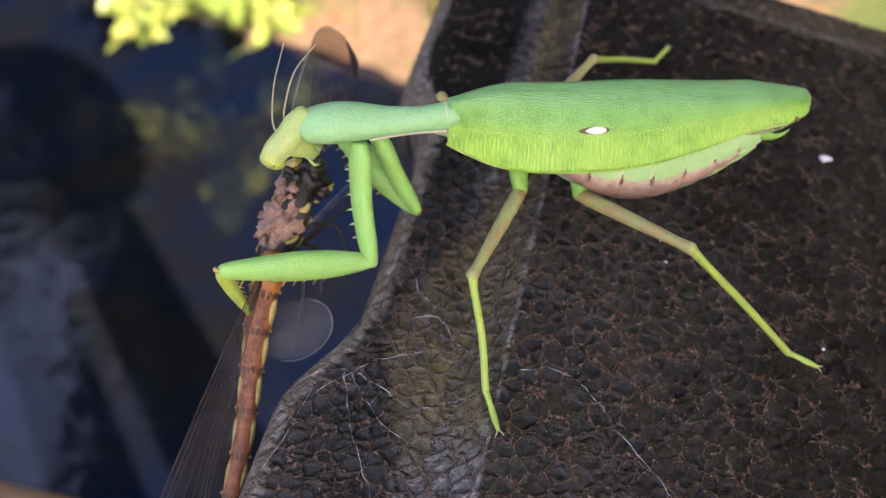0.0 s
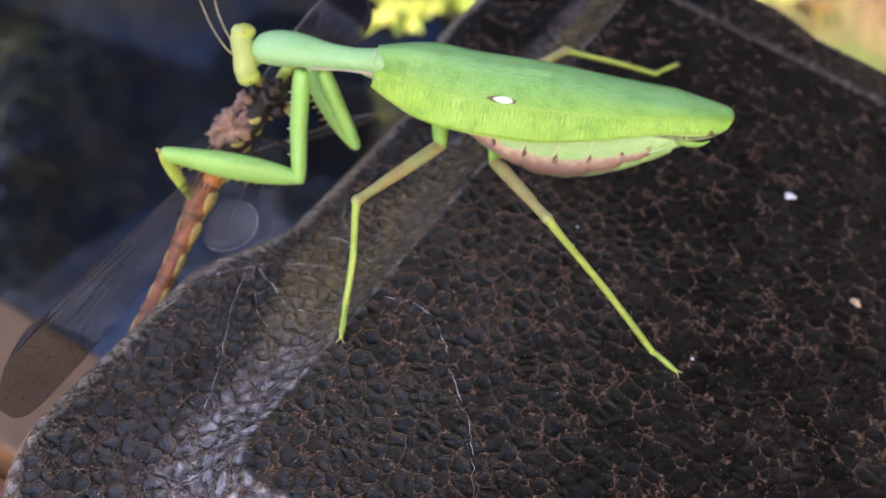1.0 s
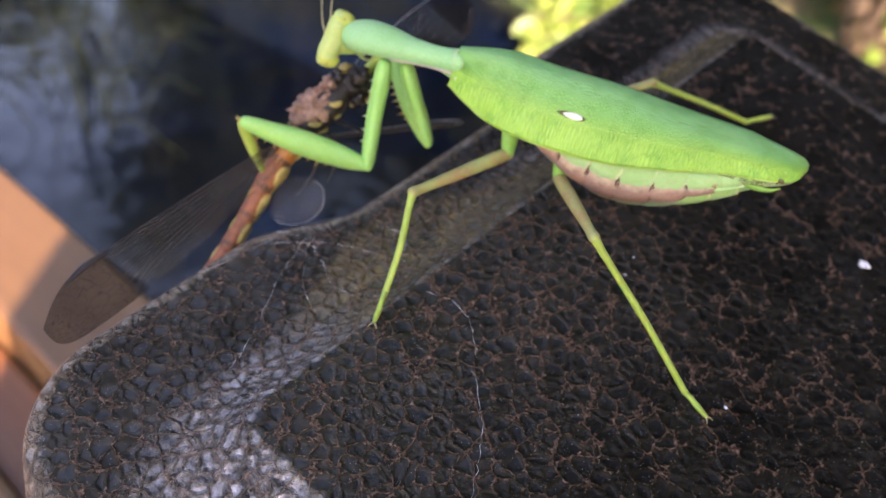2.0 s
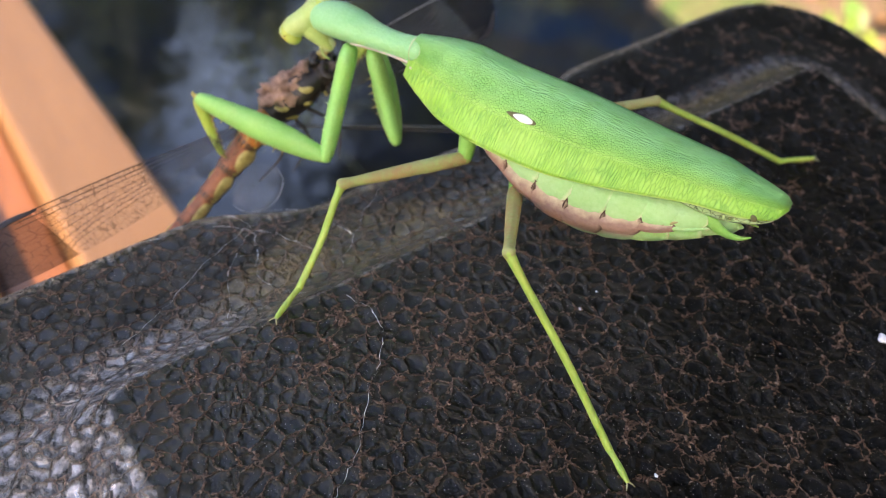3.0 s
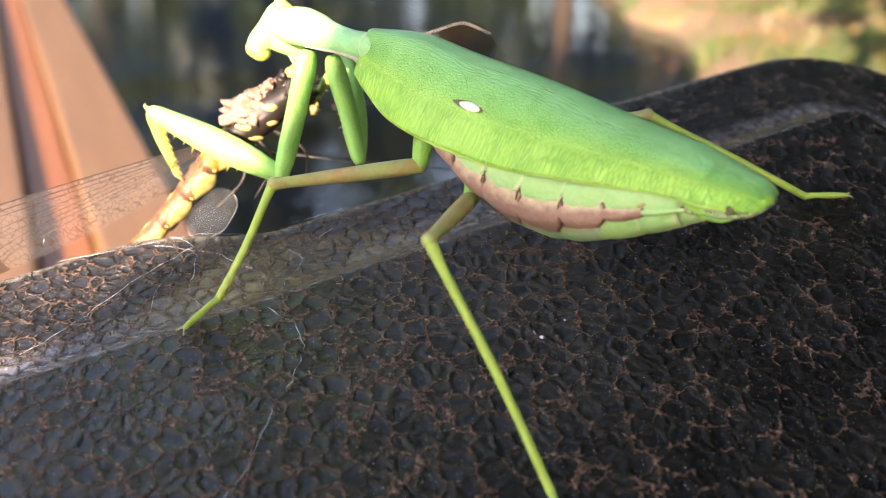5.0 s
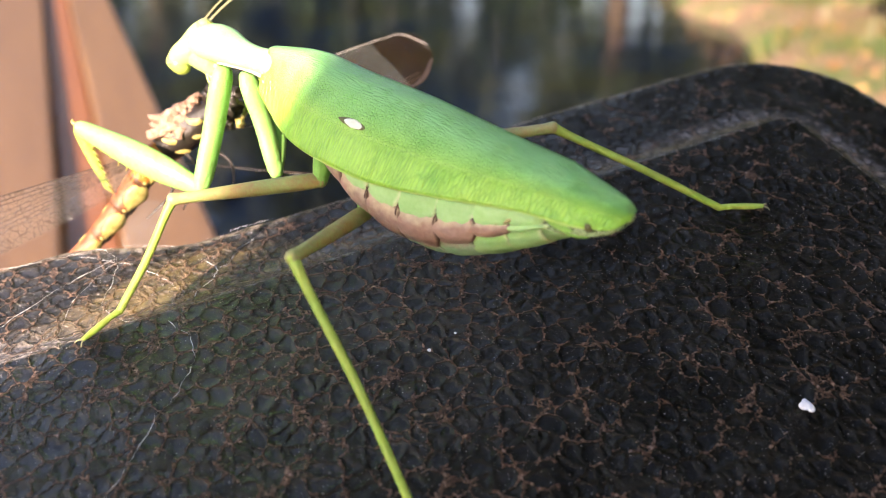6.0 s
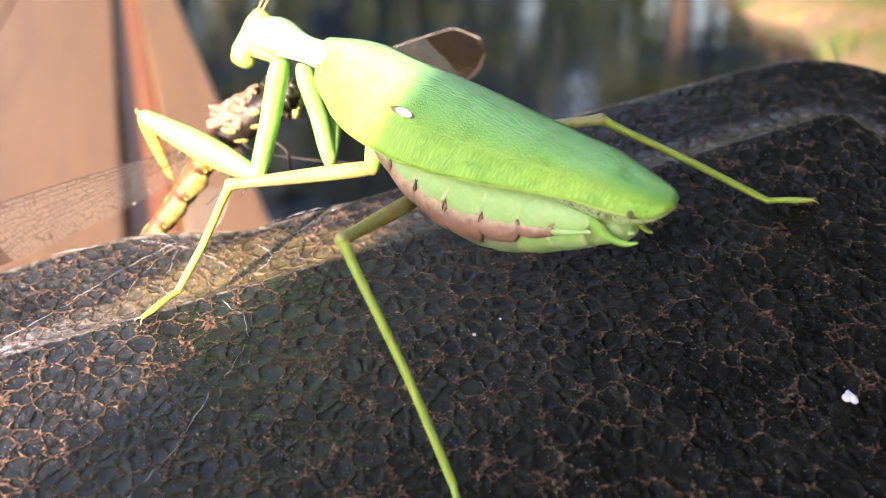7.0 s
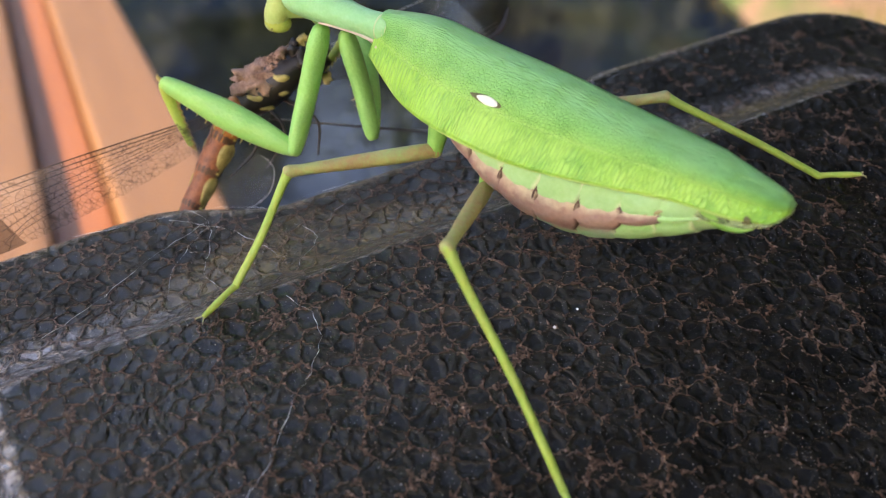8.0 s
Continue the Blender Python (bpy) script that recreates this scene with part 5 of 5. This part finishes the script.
def build_woods():
    """Bushes all along the far shore, joined; unseen, added to block low sky from the water."""
    rnd = random.Random(77)
    bm = bmesh.new()
    for _ in range(26000):
        a = rnd.uniform(radians(40), radians(235))
        r = 13.4 + abs(rnd.gauss(0, 0.9))
        x, y = -7.0 + r * math.cos(a), -1.0 + r * math.sin(a)
        if float(pond_edge(np.array(x), np.array(y))) < -0.4:
            continue
        h = 4.5 + 2.2 * noise.noise((a * 7.0, 0.3, 0.0)) + 1.3 * noise.noise((a * 23.0, 4.3, 0.0))
        h *= 1 - 0.55 * math.exp(-((math.degrees(a) - 113.3) / 3.5) ** 2)
        z = h * rnd.random() ** 0.8
        size = rnd.uniform(0.22, 0.42)
        leaf_faces(bm, (x, y, 0.05 + z), (rnd.uniform(-1, 1), rnd.uniform(-1, 1), rnd.uniform(-0.8, 0.3)), size, size * 0.4, rnd)
    tagged(part("far_bushes", bm, LEAF_TREE, smooth=False), "dark green bushes along the far shore of the pond, out of view", "bushes", kind="stuff")


def build_grass():
    rnd = random.Random(5)
    bm = bmesh.new()
    count = 0
    while count < 5200:
        x, y = rnd.uniform(-7.5, 2.2), rnd.uniform(1.3, 9.5)
        d = float(pond_edge(np.array(x), np.array(y)))
        if d < 0.0 or noise.noise((x * 0.9, y * 0.9, 2.0)) < -0.12:
            continue
        z = ground_z(x, y)
        h, w = rnd.uniform(0.05, 0.20), rnd.uniform(0.004, 0.010)
        a = rnd.uniform(0, 6.28)
        s = Vector((math.cos(a), math.sin(a), 0)) * w
        t = Vector((rnd.uniform(-0.5, 0.5), rnd.uniform(-0.5, 0.5), 1)) * h
        p = Vector((x, y, z - 0.03))
        v = [bm.verts.new(q) for q in (p - s, p + s, p + t * 0.6 + s * 0.7, p + t * 0.6 - s * 0.7, p + t + Vector((t.x, t.y, -0.02)) * 0.5)]
        bm.faces.new(v[:4])
        bm.faces.new((v[3], v[2], v[4]))
        count += 1
    tagged(part("grass", bm, GRASS, smooth=False), "sunlit short grass blades on the pond bank", "grass", kind="stuff")
    bm = bmesh.new()
    for _ in range(900):
        x, y = rnd.uniform(-6.5, 1.8), rnd.uniform(1.5, 8.0)
        if float(pond_edge(np.array(x), np.array(y))) < 0.1:
            continue
        leaf_faces(bm, (x, y, ground_z(x, y) + 0.02), (rnd.uniform(-1, 1), rnd.uniform(-1, 1), rnd.uniform(-0.1, 0.2)), rnd.uniform(0.05, 0.09), 0.02, rnd)
    tagged(part("fallen_leaves", bm, LEAF_DRY, smooth=False), "dry brown fallen leaves on the bank", "leaves", kind="stuff")


def build_weed(x, y, seed):
    rnd = random.Random(seed)
    wd = thing("water_weed", Matrix.Translation((x, y, 0)), "dull green straggling water weed at the surface", "water weed", "water weed clumps")
    for _ in range(14):
        a, reach = rnd.uniform(0, 6.28), rnd.uniform(0.1, 0.38)
        e = Vector((math.cos(a) * reach, math.sin(a) * reach, rnd.uniform(0.0, 0.10)))
        m = e * 0.5 + Vector((rnd.uniform(-0.05, 0.05), rnd.uniform(-0.05, 0.05), rnd.uniform(0.02, 0.10)))
        part("strand", tube(bmesh.new(), [(0, 0, -0.4), m, e], [(0.004, 0.002), (0.004, 0.002), (0.0015, 0.001)], 4, 5, unit=1.0), WEED, wd)


build_woods()
build_grass()
for k, (x, y) in enumerate([(-1.72, 1.50), (-1.98, 1.80), (-2.2, 1.95)]):
    build_weed(x, y, 40 + k)

# silk and specks
thread([(1.5, 9.5), (7.0, 11.0), (12.0, 8.5), (15.0, 5.0), (21.1, -0.1), (24.0, -4.0), (27.0, -9.0)], 0.055)
thread([(-24.0, 4.5), (-19.4, 6.3), (-15.0, 5.0), (-9.0, 3.0), (-2.0, 6.0)], 0.05)
thread([(-19.4, 6.3), (-17.0, 0.0), (-12.0, -9.0), (-8.5, -17.0)], 0.05)
thread([(-14.5, 16.0), (-9.5, 17.5), (-6.0, 13.5)], 0.06)
thread([(-16.0, 26.0), (-13.0, 21.5), (-9.5, 17.5)], 0.045)
thread([(-24.5, -10.0), (-22.6, 2.0), (-20.6, 12.0), (-18.2, 22.0), (-17.0, 30.0)], 0.045, lift=0.5)
thread([(-22.0, 2.0), (-16.5, 8.0), (-11.0, 11.0), (-6.0, 13.0)], 0.04, lift=0.3)
thread([(-18.5, 6.0), (-13.0, 0.0), (-5.5, -3.5), (0.0, -8.0)], 0.035, lift=0.12)
scrap(43.9, 66.9, 0.75, LINT, "small white fluffy speck on the lid", seed=1)
scrap(19.2, 34.5, 0.22, LINT, "small white fluffy speck on the lid", seed=2)
scrap(42.3, 27.2, 0.24, LINT, "small white fluffy speck on the lid", seed=3)
scrap(18.1, 38.3, 0.15, LINT, "small white fluffy speck on the lid", seed=4)
scrap(59.6, 52.6, 0.75, CRUMB, "tiny tan crumb on the lid", "crumb", seed=5)


# ---- an unseen leaf added behind the viewer, whose shade covers the lid ----
QX = Vector((-0.8594, -0.5113, 0.0))
SUN_BLOCKER_R = 0.21


def build_sun_blocker():
    up = QX.cross(SUN).normalized()
    if up.z < 0:
        up = -up
    edge = LID.translation + up * 0.025 + QX * 0.035
    mid = edge - (QX * 0.857 + up * 0.514) * SUN_BLOCKER_R + SUN * 0.55
    base = Vector((mid.x, mid.y, -0.1))
    plant = thing("unseen_sun_blocker", Matrix.Translation(base), "unseen broad dull green leaf on a stalk, added to shade the lid", "lotus")
    n = SUN
    bm = bmesh.new()
    ctr = bm.verts.new(mid - base - n * 0.02)
    rings = []
    for k in range(1, 9):
        r = SUN_BLOCKER_R * k / 8
        ring = []
        for i in range(96):
            a = 2 * math.pi * i / 96
            wave = 0.006 * math.sin(a * 7) * (k / 8) ** 3
            ring.append(bm.verts.new(mid - base + QX * r * math.cos(a) + up * r * math.sin(a) + n * (wave - 0.02 * (1 - (k / 8) ** 2))))
        rings.append(ring)
    for i in range(96):
        bm.faces.new((ctr, rings[0][i], rings[0][(i + 1) % 96]))
    for a, b in zip(rings, rings[1:]):
        for i in range(96):
            bm.faces.new((a[i], b[i], b[(i + 1) % 96], a[(i + 1) % 96]))
    leaf = part("leaf_blade", bm, SUN_BLOCKER, plant)
    sol = leaf.modifiers.new("thickness", "SOLIDIFY")
    sol.thickness = 0.0012
    part("stalk", tube(bmesh.new(), [(0, 0, -0.4), (0.01, 0, 0.5), mid - base - n * 0.021], [0.009, 0.008, 0.006], 8, 10, unit=1.0), SUN_BLOCKER, plant)
    return plant, base, mid


lotus, SUN_BLOCKER_BASE, SUN_BLOCKER_MID = build_sun_blocker()


# ---- what moves ----

def motions():
    rows = []
    axis = QX.cross(Vector((0, 0, 1))).normalized()
    # the added leaf sways so that its shade edge crosses the mantis
    for t, d in ((0, 130), (1.7, 120), (2.8, 52), (3.3, 34), (3.7, 22), (4.2, 12), (4.8, 4), (5.3, -1), (5.7, -9), (6.2, -15), (6.7, -21), (7.0, -22), (7.3, -15), (7.6, -2), (8.0, 24)):
        ang = math.atan2((d - 35) * 0.001, SUN_BLOCKER_MID.z - SUN_BLOCKER_BASE.z)
        sway = Matrix.Rotation(ang, 4, axis)
        if (sway @ Vector((0, 0, 1))).dot(QX) * ang < 0:
            sway = Matrix.Rotation(-ang, 4, axis)
        rows.append((t, Matrix.Translation(SUN_BLOCKER_BASE) @ sway))
    walk(lotus, rows)
    # the dragonfly's tail swings in the grasp
    grip = Matrix.Translation(Vector((-32.8, 14.5, -2.8)) * 0.001)
    walk(tail, [(t, grip @ Matrix.Rotation(radians(d), 4, "Z") @ grip.inverted()) for t, d in (
        (0, 2), (0.5, -4), (1.0, -1), (1.5, 2), (2.8, 0), (3.2, -1), (3.5, -4), (4.2, -4), (5.3, -3), (5.5, -2.5), (7.0, 3), (7.5, 12), (8.0, 22))])
    # the abdomen pumps as it breathes
    root = Matrix.Translation(ABDOMEN_AT * 0.001)
    walk(belly, [(t, root @ Matrix.Rotation(radians(a), 4, BODY_L)) for t, a in (
        (0, -0.5), (0.5, -0.2), (1.0, 0.3), (1.5, 2.3), (1.7, -0.8), (2.2, 1.5), (2.8, -2.0), (3.0, -2.0), (3.5, 1.5), (4.0, 3.0), (4.2, -0.5), (4.6, -1.5), (4.9, 2.0), (5.3, 1.6), (5.5, -1.7), (6.0, 2.2), (6.5, -2.2), (7.0, -2.0), (7.5, -1.9), (8.0, 1.5))])
    # the left grasping leg swings a little about its elbow
    elbow = Matrix.Translation(GRIP_AT * 0.001)
    before, after = Vector((-36.8, 9.1, 2.6)) - GRIP_AT, Vector((-34.9, 7.5, 4.1)) - GRIP_AT
    axis_g, turn_g = before.rotation_difference(after).to_axis_angle()
    for limb_part in grasp:
        walk(limb_part, [(t, elbow @ Matrix.Rotation(turn_g * k, 4, axis_g) @ elbow.inverted()) for t, k in ((0, 0), (1.7, 0.1), (2.8, 0.75), (3.5, 1.0), (5.5, 1.0), (6.5, 1.1), (8.0, 0.85))])
    # the head nods while it chews
    still = Matrix.Translation(HEAD_AT * 0.001)
    walk(head, [(t, still @ pose(0, 0, 0, a, b, c)) for t, a, b, c in (
        (0, -3, 9, -9), (0.2, -5, 9, -10), (0.4, -6, 7, -9), (0.7, 1, -2, 2), (1.0, 13, -25, 23), (1.3, 10, -31, 29), (1.5, 10, -28, 26), (1.7, 10, -19, 18),
        (2.3, 3, -6, 5), (2.8, -5, 3, -5), (3.0, -8, 4, -7), (4.2, -3, 1, -3), (5.3, 2, -1, 1), (5.5, 0, 0, 0), (6.5, -12, 1, -7), (7.0, 4, -1, 2), (7.5, 19, -6, 11), (8.0, 20, -6, 11))])


motions()
